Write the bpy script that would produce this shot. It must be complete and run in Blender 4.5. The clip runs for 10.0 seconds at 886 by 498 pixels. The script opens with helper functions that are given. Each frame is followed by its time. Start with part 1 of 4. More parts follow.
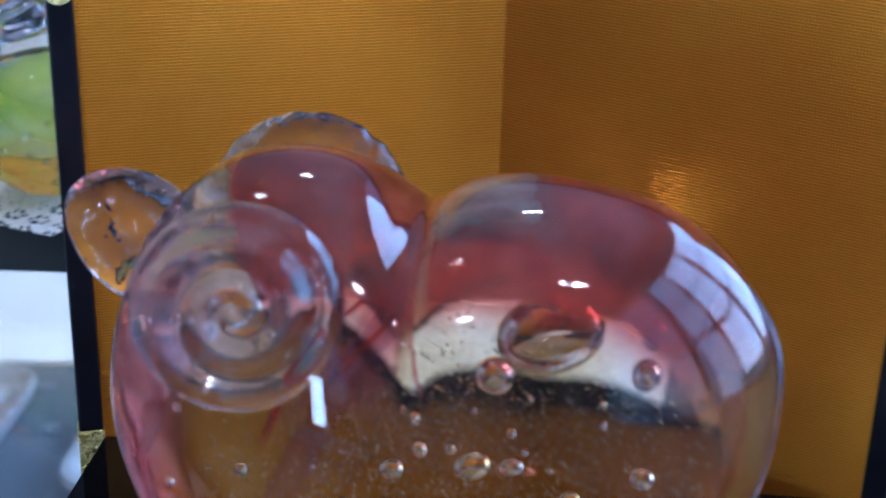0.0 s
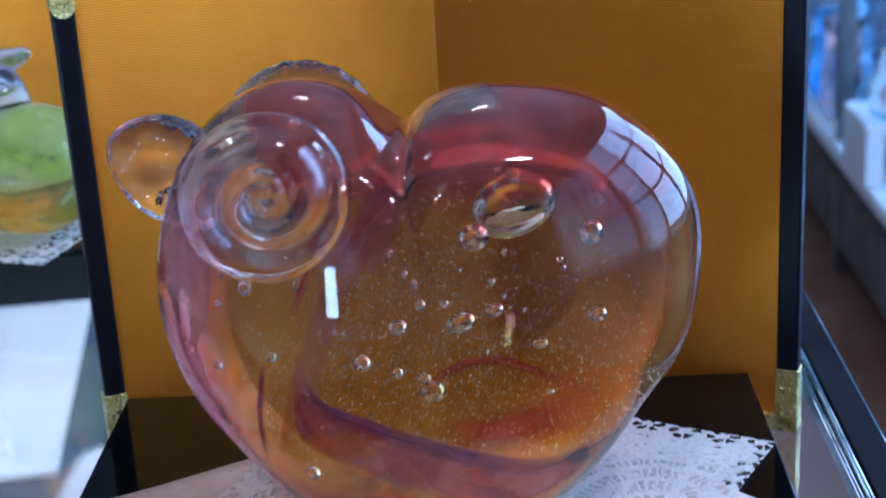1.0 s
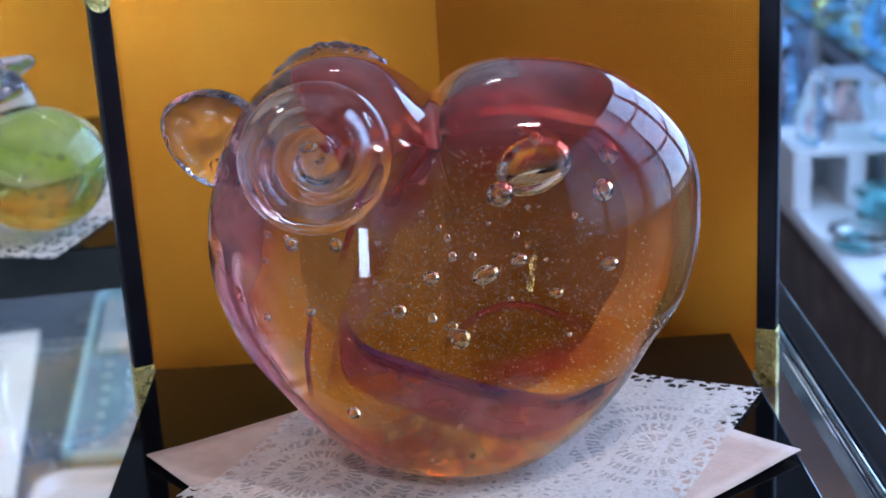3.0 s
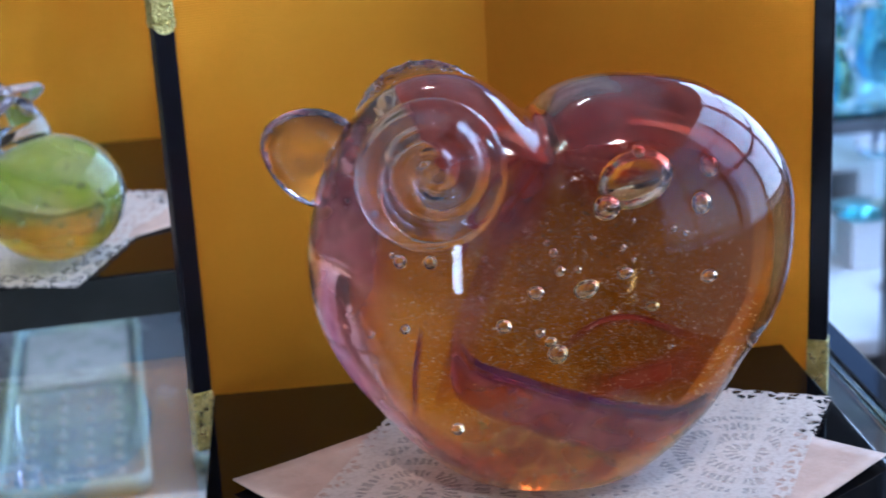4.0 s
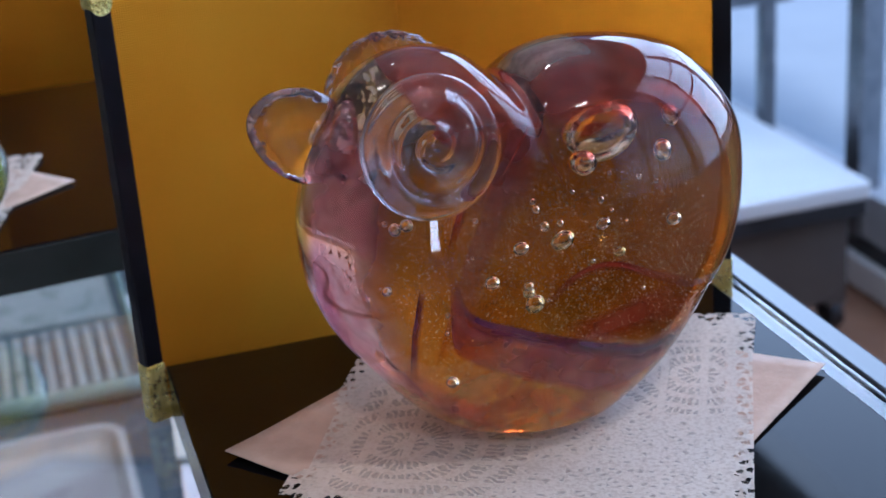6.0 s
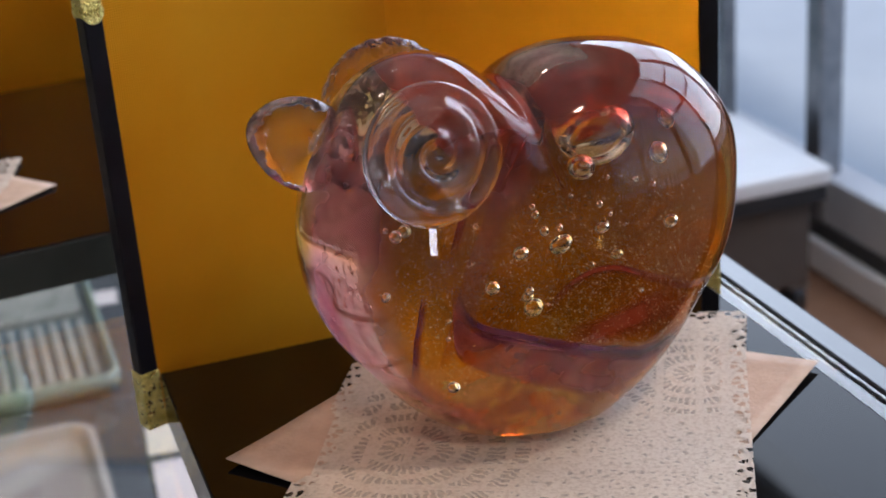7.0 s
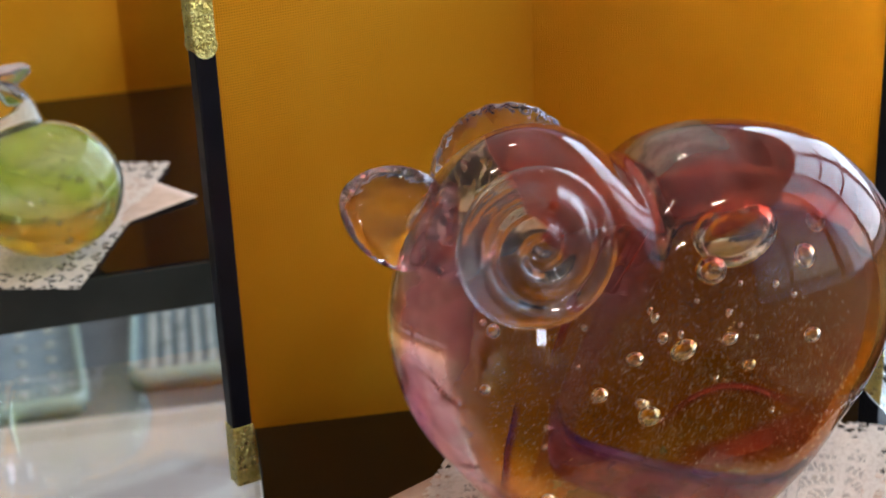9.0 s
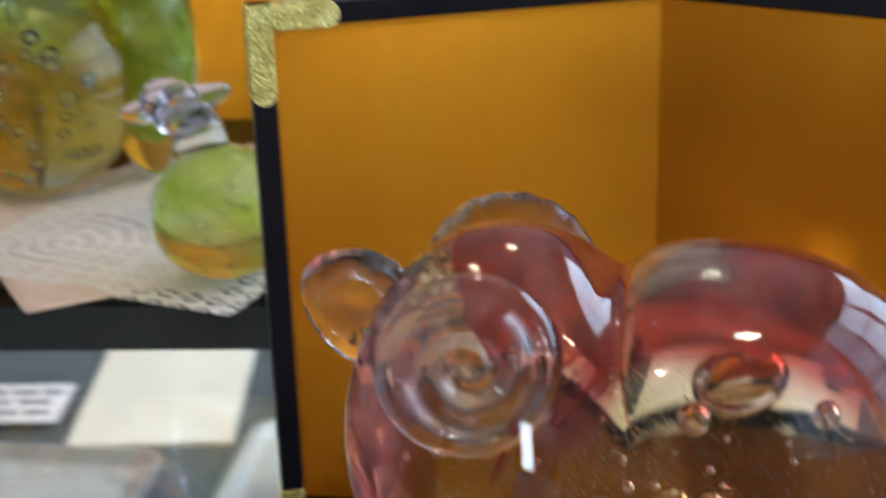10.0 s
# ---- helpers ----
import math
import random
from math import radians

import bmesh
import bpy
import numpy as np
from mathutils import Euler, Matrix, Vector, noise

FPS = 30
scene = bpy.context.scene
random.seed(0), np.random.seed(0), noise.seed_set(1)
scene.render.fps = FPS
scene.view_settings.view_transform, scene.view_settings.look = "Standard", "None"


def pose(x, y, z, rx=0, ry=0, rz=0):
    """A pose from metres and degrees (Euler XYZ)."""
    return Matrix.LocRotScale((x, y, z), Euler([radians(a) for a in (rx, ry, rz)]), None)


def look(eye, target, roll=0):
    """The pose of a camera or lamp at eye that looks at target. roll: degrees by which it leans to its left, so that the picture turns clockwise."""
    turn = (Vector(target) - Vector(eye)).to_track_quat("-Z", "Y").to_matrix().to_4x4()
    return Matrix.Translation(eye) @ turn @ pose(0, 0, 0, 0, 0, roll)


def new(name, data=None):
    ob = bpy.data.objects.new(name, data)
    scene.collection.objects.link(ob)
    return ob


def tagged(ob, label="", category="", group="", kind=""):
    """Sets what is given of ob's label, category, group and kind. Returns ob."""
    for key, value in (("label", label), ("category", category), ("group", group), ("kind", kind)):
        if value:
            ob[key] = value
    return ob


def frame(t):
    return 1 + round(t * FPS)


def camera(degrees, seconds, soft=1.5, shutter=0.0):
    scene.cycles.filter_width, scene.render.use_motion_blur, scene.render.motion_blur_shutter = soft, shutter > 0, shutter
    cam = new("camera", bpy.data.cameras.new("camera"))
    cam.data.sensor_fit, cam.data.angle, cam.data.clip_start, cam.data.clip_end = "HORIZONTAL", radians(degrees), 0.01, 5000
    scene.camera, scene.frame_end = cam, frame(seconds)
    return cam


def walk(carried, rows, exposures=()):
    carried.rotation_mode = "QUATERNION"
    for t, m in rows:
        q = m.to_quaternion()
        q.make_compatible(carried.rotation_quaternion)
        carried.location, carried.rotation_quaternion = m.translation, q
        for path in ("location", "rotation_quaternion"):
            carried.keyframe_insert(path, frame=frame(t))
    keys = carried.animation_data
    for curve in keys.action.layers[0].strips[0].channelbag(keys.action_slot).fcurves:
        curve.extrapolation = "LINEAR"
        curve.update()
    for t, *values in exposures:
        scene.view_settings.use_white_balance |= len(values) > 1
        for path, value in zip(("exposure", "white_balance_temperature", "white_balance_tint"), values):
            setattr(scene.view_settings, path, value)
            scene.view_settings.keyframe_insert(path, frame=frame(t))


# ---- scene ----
cam = camera(31.7, 10.0, shutter=0.5)
PATH = [
    (0, (0.116, -0.316, 0.1985), (-0.081, 1.49, -0.618), 1.7),
    (0.5, (0.114, -0.351, 0.191), (0.029, 1.504, -0.547), -1.6),
    (1, (0.106, -0.394, 0.181), (0.033, 1.485, -0.494), -3.3),
    (1.5, (0.098, -0.422, 0.178), (0.063, 1.468, -0.470), -3.8),
    (2, (0.097, -0.436, 0.177), (0.060, 1.459, -0.458), -3.5),
    (3.5, (0.062, -0.432, 0.176), (0.155, 1.464, -0.454), -3.3),
    (4, (0.031, -0.432, 0.176), (0.205, 1.466, -0.427), -3.1),
    (4.5, (-0.001, -0.438, 0.175), (0.281, 1.449, -0.424), -2.6),
    (5, (-0.015, -0.436, 0.185), (0.448, 1.404, -0.446), -3.2),
    (5.5, (-0.025, -0.434, 0.192), (0.375, 1.401, -0.494), -3.9),
    (6, (-0.033, -0.43, 0.199), (0.475, 1.357, -0.541), -4.2),
    (7.5, (-0.047, -0.421, 0.205), (0.51, 1.34, -0.561), -4.4),
    (8, (-0.051, -0.408, 0.207), (0.489, 1.348, -0.581), -3.9),
    (8.5, (-0.043, -0.402, 0.211), (0.415, 1.372, -0.592), -4.3),
    (9, (-0.006, -0.389, 0.212), (0.285, 1.432, -0.557), -2.4),
    (9.5, (0.054, -0.371, 0.207), (0.088, 1.471, -0.565), -0.7),
    (9.6, (0.065, -0.365, 0.207), (0.042, 1.472, -0.582), -0.4),
    (10, (0.098, -0.352, 0.211), (-0.209, 1.493, -0.524), -1.8),
]
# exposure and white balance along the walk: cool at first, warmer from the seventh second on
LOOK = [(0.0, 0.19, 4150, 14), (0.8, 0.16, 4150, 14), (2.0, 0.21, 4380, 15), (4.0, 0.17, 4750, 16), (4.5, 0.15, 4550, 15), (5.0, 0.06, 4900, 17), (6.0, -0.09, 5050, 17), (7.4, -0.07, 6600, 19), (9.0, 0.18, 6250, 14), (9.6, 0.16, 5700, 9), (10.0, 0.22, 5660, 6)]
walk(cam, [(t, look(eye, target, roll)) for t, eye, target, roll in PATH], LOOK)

cam.data.dof.use_dof = True
cam.data.dof.focus_distance = 0.36
cam.data.dof.aperture_fstop = 26.0

# ---- light ----
world = bpy.data.worlds.new("sky")
scene.world = world
world.use_nodes = True
wn = world.node_tree.nodes
sky = wn.new("ShaderNodeTexSky")
sky.sky_type = "NISHITA"
sky.sun_disc = False
sky.sun_elevation = radians(79)
sky.sun_rotation = radians(270)
world.node_tree.links.new(sky.outputs[0], wn["Background"].inputs[0])
wn["Background"].inputs[1].default_value = 0.14


sun = bpy.data.lights.new("sun", "SUN")
sun.energy, sun.angle, sun.color = 2.0, radians(8), (1.0, 0.97, 0.92)
new("sun", sun).matrix_world = look((-1.2, 0.3, 6.4), (0, 0, 0))


def area(name, eye, target, w, h, power, color):
    data = bpy.data.lights.new(name, "AREA")
    data.shape, data.size, data.size_y = "RECTANGLE", w, h
    data.energy, data.color = power, color
    ob = new(name, data)
    ob.matrix_world = look(eye, target)
    return ob


area("window_daylight", (1.50, 1.20, 0.72), (0.3, 1.20, 0.30), 2.6, 1.34, 60, (0.74, 0.88, 1.0))
area("window_daylight", (1.50, -0.36, 0.66), (0.3, -0.34, 0.24), 0.42, 1.46, 4.4, (0.76, 0.88, 1.0))
for x, y, watts in ((-0.82, 0.2, 1.2), (-0.02, 1.2, 1.2), (0.68, -0.8, 8), (-0.22, -1.6, 9)):
    spot = area("spotlight_beam", (x, y, 1.74), (0, 0, 0), 0.07, 0.07, watts, (1.0, 0.80, 0.58))
    spot.data.shape = "DISK"
# added narrow fill beam that brightens the cards on the lower shelf
shelf_fill = area("spotlight_beam", (0.05, 1.2, 1.74), (-0.45, 1.1, -0.5), 0.07, 0.07, 0.5, (1.0, 0.84, 0.66))
shelf_fill.data.shape, shelf_fill.data.spread = "DISK", radians(22)
area("window_daylight", (1.50, -1.25, 0.72), (0.3, -1.10, 0.30), 1.26, 1.34, 3.0, (0.76, 0.88, 1.0))
area("front_window_daylight", (-1.25, -2.95, -0.1), (0, 0, 0.05), 0.18, 0.8, 9, (0.88, 0.94, 1.0))


# ---- materials ----
def mat(name):
    m = bpy.data.materials.new(name)
    m.use_nodes = True
    nt = m.node_tree
    return m, nt, nt.nodes["Principled BSDF"]


def noise_ramp(nt, scale, a, b, lo=0.35, hi=0.65, detail=4, coord="Object"):
    tc = nt.nodes.new("ShaderNodeTexCoord")
    n = nt.nodes.new("ShaderNodeTexNoise")
    n.inputs["Scale"].default_value, n.inputs["Detail"].default_value = scale, detail
    nt.links.new(tc.outputs[coord], n.inputs["Vector"])
    r = nt.nodes.new("ShaderNodeValToRGB")
    r.color_ramp.elements[0].position, r.color_ramp.elements[0].color = lo, (*a, 1)
    r.color_ramp.elements[1].position, r.color_ramp.elements[1].color = hi, (*b, 1)
    nt.links.new(n.outputs[0], r.inputs[0])
    return n, r


def bump(nt, bsdf, height, strength, dist):
    b = nt.nodes.new("ShaderNodeBump")
    b.inputs["Strength"].default_value, b.inputs["Distance"].default_value = strength, dist
    nt.links.new(height, b.inputs["Height"])
    nt.links.new(b.outputs[0], bsdf.inputs["Normal"])


def plain(name, a, b, scale, rough, metal=0.0, bump_s=0.0, bump_d=0.001, spec=0.5):
    m, nt, p = mat(name)
    n, r = noise_ramp(nt, scale, a, b)
    nt.links.new(r.outputs[0], p.inputs["Base Color"])
    p.inputs["Metallic"].default_value = metal
    p.inputs["Specular IOR Level"].default_value = spec
    _, rr = noise_ramp(nt, scale * 3.1, (rough * 0.8,) * 3, (min(1, rough * 1.25),) * 3)
    nt.links.new(rr.outputs[0], p.inputs["Roughness"])
    if bump_s:
        n2, _ = noise_ramp(nt, scale * 6, (0, 0, 0), (1, 1, 1))
        bump(nt, p, n2.outputs[0], bump_s, bump_d)
    return m


def glass(name, color=(1, 1, 1), ior=1.5, rough=0.0, ripple=0.0, scale=200):
    m, nt, p = mat(name)
    if ripple:
        n, _ = noise_ramp(nt, scale, (0, 0, 0), (1, 1, 1), detail=2)
        bump(nt, p, n.outputs[0], 1.0, ripple)
    p.inputs["Base Color"].default_value = (*color, 1)
    p.inputs["Transmission Weight"].default_value = 1
    p.inputs["IOR"].default_value, p.inputs["Roughness"].default_value = ior, rough
    return m, nt, p


def veil(name, color, edge, opacity, scale, patchy=0.0):
    """Streaked colour inside clear glass: a tinted, mostly see-through layer that thins out towards its rim."""
    m, nt, p = mat(name)
    nt.nodes.remove(p)
    out = nt.nodes["Material Output"]
    n, r = noise_ramp(nt, scale, color, edge, 0.3, 0.75, 3)
    n.inputs["Distortion"].default_value = 1.2
    att = nt.nodes.new("ShaderNodeAttribute")
    att.attribute_name = "dye"
    white = nt.nodes.new("ShaderNodeMix")
    white.data_type = "RGBA"
    white.inputs[6].default_value = (1, 1, 1, 1)
    nt.links.new(att.outputs["Fac"], white.inputs[0])
    nt.links.new(r.outputs[0], white.inputs[7])
    t = nt.nodes.new("ShaderNodeBsdfTransparent")
    nt.links.new(white.outputs[2], t.inputs[0])
    thru, face = nt.nodes.new("ShaderNodeBsdfTranslucent"), nt.nodes.new("ShaderNodeBsdfDiffuse")
    d = nt.nodes.new("ShaderNodeMixShader")
    for i, q in enumerate((thru, face)):
        nt.links.new(r.outputs[0], q.inputs[0])
        nt.links.new(q.outputs[0], d.inputs[i + 1])
    k = nt.nodes.new("ShaderNodeMath")
    k.operation = "MULTIPLY"
    k.inputs[1].default_value = opacity
    nt.links.new(att.outputs["Fac"], k.inputs[0])
    if patchy:
        _, cloud = noise_ramp(nt, scale * 1.7, (1 - patchy,) * 3, (1, 1, 1), 0.35, 0.62, 5)
        thin = nt.nodes.new("ShaderNodeMath")
        thin.operation = "MULTIPLY"
        nt.links.new(k.outputs[0], thin.inputs[0])
        nt.links.new(cloud.outputs[0], thin.inputs[1])
        k = thin
    mix = nt.nodes.new("ShaderNodeMixShader")
    nt.links.new(k.outputs[0], mix.inputs[0])
    nt.links.new(t.outputs[0], mix.inputs[1])
    nt.links.new(d.outputs[0], mix.inputs[2])
    nt.links.new(mix.outputs[0], out.inputs[0])
    return m


def dust_veil(name, dark, light, scale, speck, fleck):
    """Smoky clouds with fine gold and dark dust, hanging in clear glass."""
    m, nt, p = mat(name)
    out = nt.nodes["Material Output"]
    n, cloud = noise_ramp(nt, scale, dark, light, 0.36, 0.66, 6)
    n.inputs["Distortion"].default_value = 1.6
    att = nt.nodes.new("ShaderNodeAttribute")
    att.attribute_name = "dye"
    white = nt.nodes.new("ShaderNodeMix")
    white.data_type = "RGBA"
    white.inputs[6].default_value = (1, 1, 1, 1)
    nt.links.new(att.outputs["Fac"], white.inputs[0])
    nt.links.new(cloud.outputs[0], white.inputs[7])
    t = nt.nodes.new("ShaderNodeBsdfTransparent")
    nt.links.new(white.outputs[2], t.inputs[0])
    _, grain = noise_ramp(nt, speck, (0, 0, 0), (1, 1, 1), 0.60, 0.68, 2)
    _, drift = noise_ramp(nt, scale * 2.3, (0.1,) * 3, (1, 1, 1), 0.40, 0.62, 3)
    k = nt.nodes.new("ShaderNodeMath")
    k.operation = "MULTIPLY"
    nt.links.new(grain.outputs[0], k.inputs[0])
    nt.links.new(drift.outputs[0], k.inputs[1])
    k2 = nt.nodes.new("ShaderNodeMath")
    k2.operation = "MULTIPLY"
    nt.links.new(k.outputs[0], k2.inputs[0])
    nt.links.new(att.outputs["Fac"], k2.inputs[1])
    k3 = nt.nodes.new("ShaderNodeMath")
    k3.operation = "MULTIPLY"
    k3.inputs[1].default_value = fleck
    nt.links.new(k2.outputs[0], k3.inputs[0])
    _, tone = noise_ramp(nt, speck * 0.6, (0.28, 0.17, 0.07), (0.90, 0.72, 0.44), 0.40, 0.60, 2)
    nt.links.new(tone.outputs[0], p.inputs["Base Color"])
    p.inputs["Roughness"].default_value = 0.5
    p.inputs["Metallic"].default_value = 0.3
    mix = nt.nodes.new("ShaderNodeMixShader")
    nt.links.new(k3.outputs[0], mix.inputs[0])
    nt.links.new(t.outputs[0], mix.inputs[1])
    nt.links.new(p.outputs[0], mix.inputs[2])
    nt.links.new(mix.outputs[0], out.inputs[0])
    return m


def gold_cloth():
    m, nt, p = mat("gold_cloth")
    tc = nt.nodes.new("ShaderNodeTexCoord")
    n, r = noise_ramp(nt, 22, (0.94, 0.385, 0.014), (0.99, 0.450, 0.024), 0.3, 0.7)
    waves = []
    for axis, sc in (("Z", 440), ("X", 440)):
        w = nt.nodes.new("ShaderNodeTexWave")
        w.bands_direction = axis
        w.inputs["Scale"].default_value = sc
        w.inputs["Distortion"].default_value = 0.35
        nt.links.new(tc.outputs["Object"], w.inputs["Vector"])
        waves.append(w)
    mul = nt.nodes.new("ShaderNodeMath")
    mul.operation = "MAXIMUM"
    nt.links.new(waves[0].outputs["Fac"], mul.inputs[0])
    nt.links.new(waves[1].outputs["Fac"], mul.inputs[1])
    mx = nt.nodes.new("ShaderNodeMix")
    mx.data_type, mx.blend_type = "RGBA", "MULTIPLY"
    ramp = nt.nodes.new("ShaderNodeValToRGB")
    ramp.color_ramp.elements[0].color, ramp.color_ramp.elements[1].color = (0.58, 0.54, 0.42, 1), (1.0, 1.0, 1.0, 1)
    nt.links.new(mul.outputs[0], ramp.inputs[0])
    mx.inputs[0].default_value = 1
    nt.links.new(r.outputs[0], mx.inputs[6])
    nt.links.new(ramp.outputs[0], mx.inputs[7])
    nt.links.new(mx.outputs[2], p.inputs["Base Color"])
    p.inputs["Metallic"].default_value = 1.0
    p.inputs["Specular IOR Level"].default_value = 0.25
    p.inputs["Roughness"].default_value = 0.31
    bump(nt, p, mul.outputs[0], 0.6, 0.0003)
    return m


def lace_paper(name, big, small):
    """White fibrous openwork paper: rings of slits round two rosettes (big, small: their middles), a net between, and a border of petal holes."""
    m, nt, p = mat(name)
    L, N = nt.links, nt.nodes
    tc = N.new("ShaderNodeTexCoord")

    def math(op, a, b=None, c=None):
        k = N.new("ShaderNodeMath")
        k.operation = op
        for i, v in enumerate((a, b, c)):
            if v is None:
                continue
            if isinstance(v, (int, float)):
                k.inputs[i].default_value = v
            else:
                L.new(v, k.inputs[i])
        return k.outputs[0]

    warp = N.new("ShaderNodeTexNoise")
    warp.inputs["Scale"].default_value = 90
    L.new(tc.outputs["Object"], warp.inputs["Vector"])
    sep = N.new("ShaderNodeSeparateXYZ")
    L.new(tc.outputs["Object"], sep.inputs[0])
    frill = N.new("ShaderNodeTexNoise")
    frill.inputs["Scale"].default_value, frill.inputs["Detail"].default_value = 420, 2
    L.new(tc.outputs["Object"], frill.inputs["Vector"])
    fr = N.new("ShaderNodeSeparateXYZ")
    L.new(frill.outputs["Color"], fr.inputs[0])

    def stray(axis, fine_axis):
        slow = math("MULTIPLY", math("SUBTRACT", warp.outputs[0], 0.5), 0.0035)
        quick = math("MULTIPLY", math("SUBTRACT", fr.outputs[fine_axis], 0.5), 0.0030)
        return math("ADD", sep.outputs[axis], math("ADD", slow, quick))

    wx, wy = stray(0, 0), stray(1, 1)
    fine = N.new("ShaderNodeTexNoise")
    fine.inputs["Scale"].default_value, fine.inputs["Detail"].default_value = 900, 3
    L.new(tc.outputs["Object"], fine.inputs["Vector"])

    def rosette(cx, cy, size, period, dash, duty):
        """Plain rings with bands of short radial slits between them; the number of slits grows from ring to ring."""
        dx, dy = math("SUBTRACT", wx, cx), math("SUBTRACT", wy, cy)
        rad = math("SQRT", math("ADD", math("MULTIPLY", dx, dx), math("MULTIPLY", dy, dy)))
        turns = math("MULTIPLY", rad, 1 / period)
        count = math("ADD", math("MULTIPLY", math("FLOOR", turns), dash), dash * 0.6)
        slit = math("MINIMUM", 1, math("MAXIMUM", 0, math("MULTIPLY", math("SUBTRACT", math("SINE", math("MULTIPLY", math("ARCTAN2", dy, dx), count)), duty), 1.5)))
        band = math("COMPARE", math("FRACT", turns), 0.62, 0.31)
        return math("MULTIPLY", slit, band), math("LESS_THAN", rad, size)

    h1, in1 = rosette(*big, 0.0340, 0.0068, 22, -0.72)
    h2, in2 = rosette(*small, 0.0230, 0.0062, 20, -0.7)
    vor = N.new("ShaderNodeTexVoronoi")
    vor.inputs["Scale"].default_value = 400
    L.new(tc.outputs["Object"], vor.inputs["Vector"])
    vor.feature = "DISTANCE_TO_EDGE"
    net = math("MINIMUM", 1, math("MAXIMUM", 0, math("MULTIPLY", math("SUBTRACT", vor.outputs["Distance"], math("ADD", 0.03, math("MULTIPLY", frill.outputs[0], 0.36))), 6)))
    out1, out2 = math("SUBTRACT", 1, in1), math("SUBTRACT", 1, in2)
    hole = math("ADD", math("MULTIPLY", h1, in1), math("MULTIPLY", out1, math("ADD", math("MULTIPLY", h2, in2), math("MULTIPLY", net, out2))))
    def cell(axis):
        return math("SUBTRACT", math("FRACT", math("MULTIPLY", axis, 1 / 0.0100)), 0.5)

    cu, cv = cell(wx), cell(wy)
    cr = math("SQRT", math("ADD", math("MULTIPLY", cu, cu), math("MULTIPLY", cv, cv)))
    petal = math("MULTIPLY", math("COMPARE", cr, 0.28, 0.11), math("GREATER_THAN", math("SINE", math("MULTIPLY", math("ARCTAN2", cv, cu), 6)), -0.35))
    border = math("MAXIMUM", math("ABSOLUTE", sep.outputs[0]), math("ABSOLUTE", sep.outputs[1]))
    outer = math("GREATER_THAN", border, 0.0485)
    hole = math("ADD", math("MULTIPLY", hole, math("SUBTRACT", 1, outer)), math("MULTIPLY", petal, outer))
    solid = math("MULTIPLY", math("SUBTRACT", 1, outer), math("GREATER_THAN", math("FRACT", math("MULTIPLY", border, 1 / 0.011)), 0.80))
    hole = math("MULTIPLY", hole, math("SUBTRACT", 1, solid))
    # loose fibres cross the holes, and the strands themselves are thin in places
    fibre = math("MINIMUM", 1, math("MAXIMUM", 0, math("MULTIPLY", math("SUBTRACT", fine.outputs[0], 0.36), 4)))
    hole = math("ADD", math("MULTIPLY", hole, math("ADD", 0.24, math("MULTIPLY", fibre, 0.46))), math("MULTIPLY", math("SUBTRACT", 1, hole), math("MULTIPLY", fibre, 0.22)))
    hole = math("MINIMUM", 1, math("ADD", hole, math("MULTIPLY", math("MULTIPLY", petal, outer), 0.5)))
    r = N.new("ShaderNodeValToRGB")
    r.color_ramp.elements[0].position, r.color_ramp.elements[1].position = 0.36, 0.60
    r.color_ramp.elements[0].color, r.color_ramp.elements[1].color = (0.56, 0.49, 0.42, 1), (0.90, 0.82, 0.73, 1)
    L.new(fine.outputs[0], r.inputs[0])
    L.new(r.outputs[0], p.inputs["Base Color"])
    p.inputs["Roughness"].default_value = 0.75
    bump(nt, p, hole, 0.5, -0.0003)
    t = N.new("ShaderNodeBsdfTransparent")
    thru = N.new("ShaderNodeBsdfTranslucent")
    L.new(r.outputs[0], thru.inputs[0])
    soft = N.new("ShaderNodeMixShader")
    soft.inputs[0].default_value = 0.2
    L.new(p.outputs[0], soft.inputs[1])
    L.new(thru.outputs[0], soft.inputs[2])
    mix = N.new("ShaderNodeMixShader")
    L.new(hole, mix.inputs[0])
    L.new(soft.outputs[0], mix.inputs[1])
    L.new(t.outputs[0], mix.inputs[2])
    L.new(mix.outputs[0], N["Material Output"].inputs[0])
    return m


GOLD = gold_cloth()
LACE = lace_paper("lace_paper", (-0.0318, -0.0295), (0.0425, 0.0150))
UPPER_LACE = lace_paper("upper_lace_paper", (-0.0337, -0.0241), (0.0412, 0.0198))
LACQUER = plain("black_lacquer", (0.002, 0.002, 0.003), (0.004, 0.004, 0.004), 40, 0.04, spec=0.08)
FRAME = plain("black_wood_frame", (0.003, 0.003, 0.005), (0.006, 0.006, 0.010), 60, 0.36, spec=0.25)
BRASS = plain("stamped_brass", (0.56, 0.45, 0.10), (0.90, 0.80, 0.30), 170, 0.30, metal=1, bump_s=0.9, bump_d=0.0012)
PAPER = plain("cream_paper", (0.52, 0.37, 0.28), (0.60, 0.44, 0.34), 160, 0.8, bump_s=0.4, bump_d=0.0003)
CLEAR, _, _ = glass("clear_glass", (0.99, 0.985, 0.99))
BLUSH, _, _ = glass("blush_glass", (0.95, 0.85, 0.71))
AIR, _, _ = glass("air_bubble", (1, 1, 1), 1 / 1.5)
SHEET, _, _ = glass("table_glass", (0.97, 0.985, 0.975), 1.5)
RED_VEIL = veil("red_veil", (0.76, 0.11, 0.08), (0.90, 0.31, 0.24), 0.42, 60, 0.4)
DUST_VEIL = dust_veil("dust_veil", (0.86, 0.80, 0.64), (0.99, 0.97, 0.92), 34, 1500, 0.6)
SMOKE_VEIL = dust_veil("smoke_veil", (0.84, 0.77, 0.56), (0.99, 0.97, 0.90), 26, 1100, 0.4)
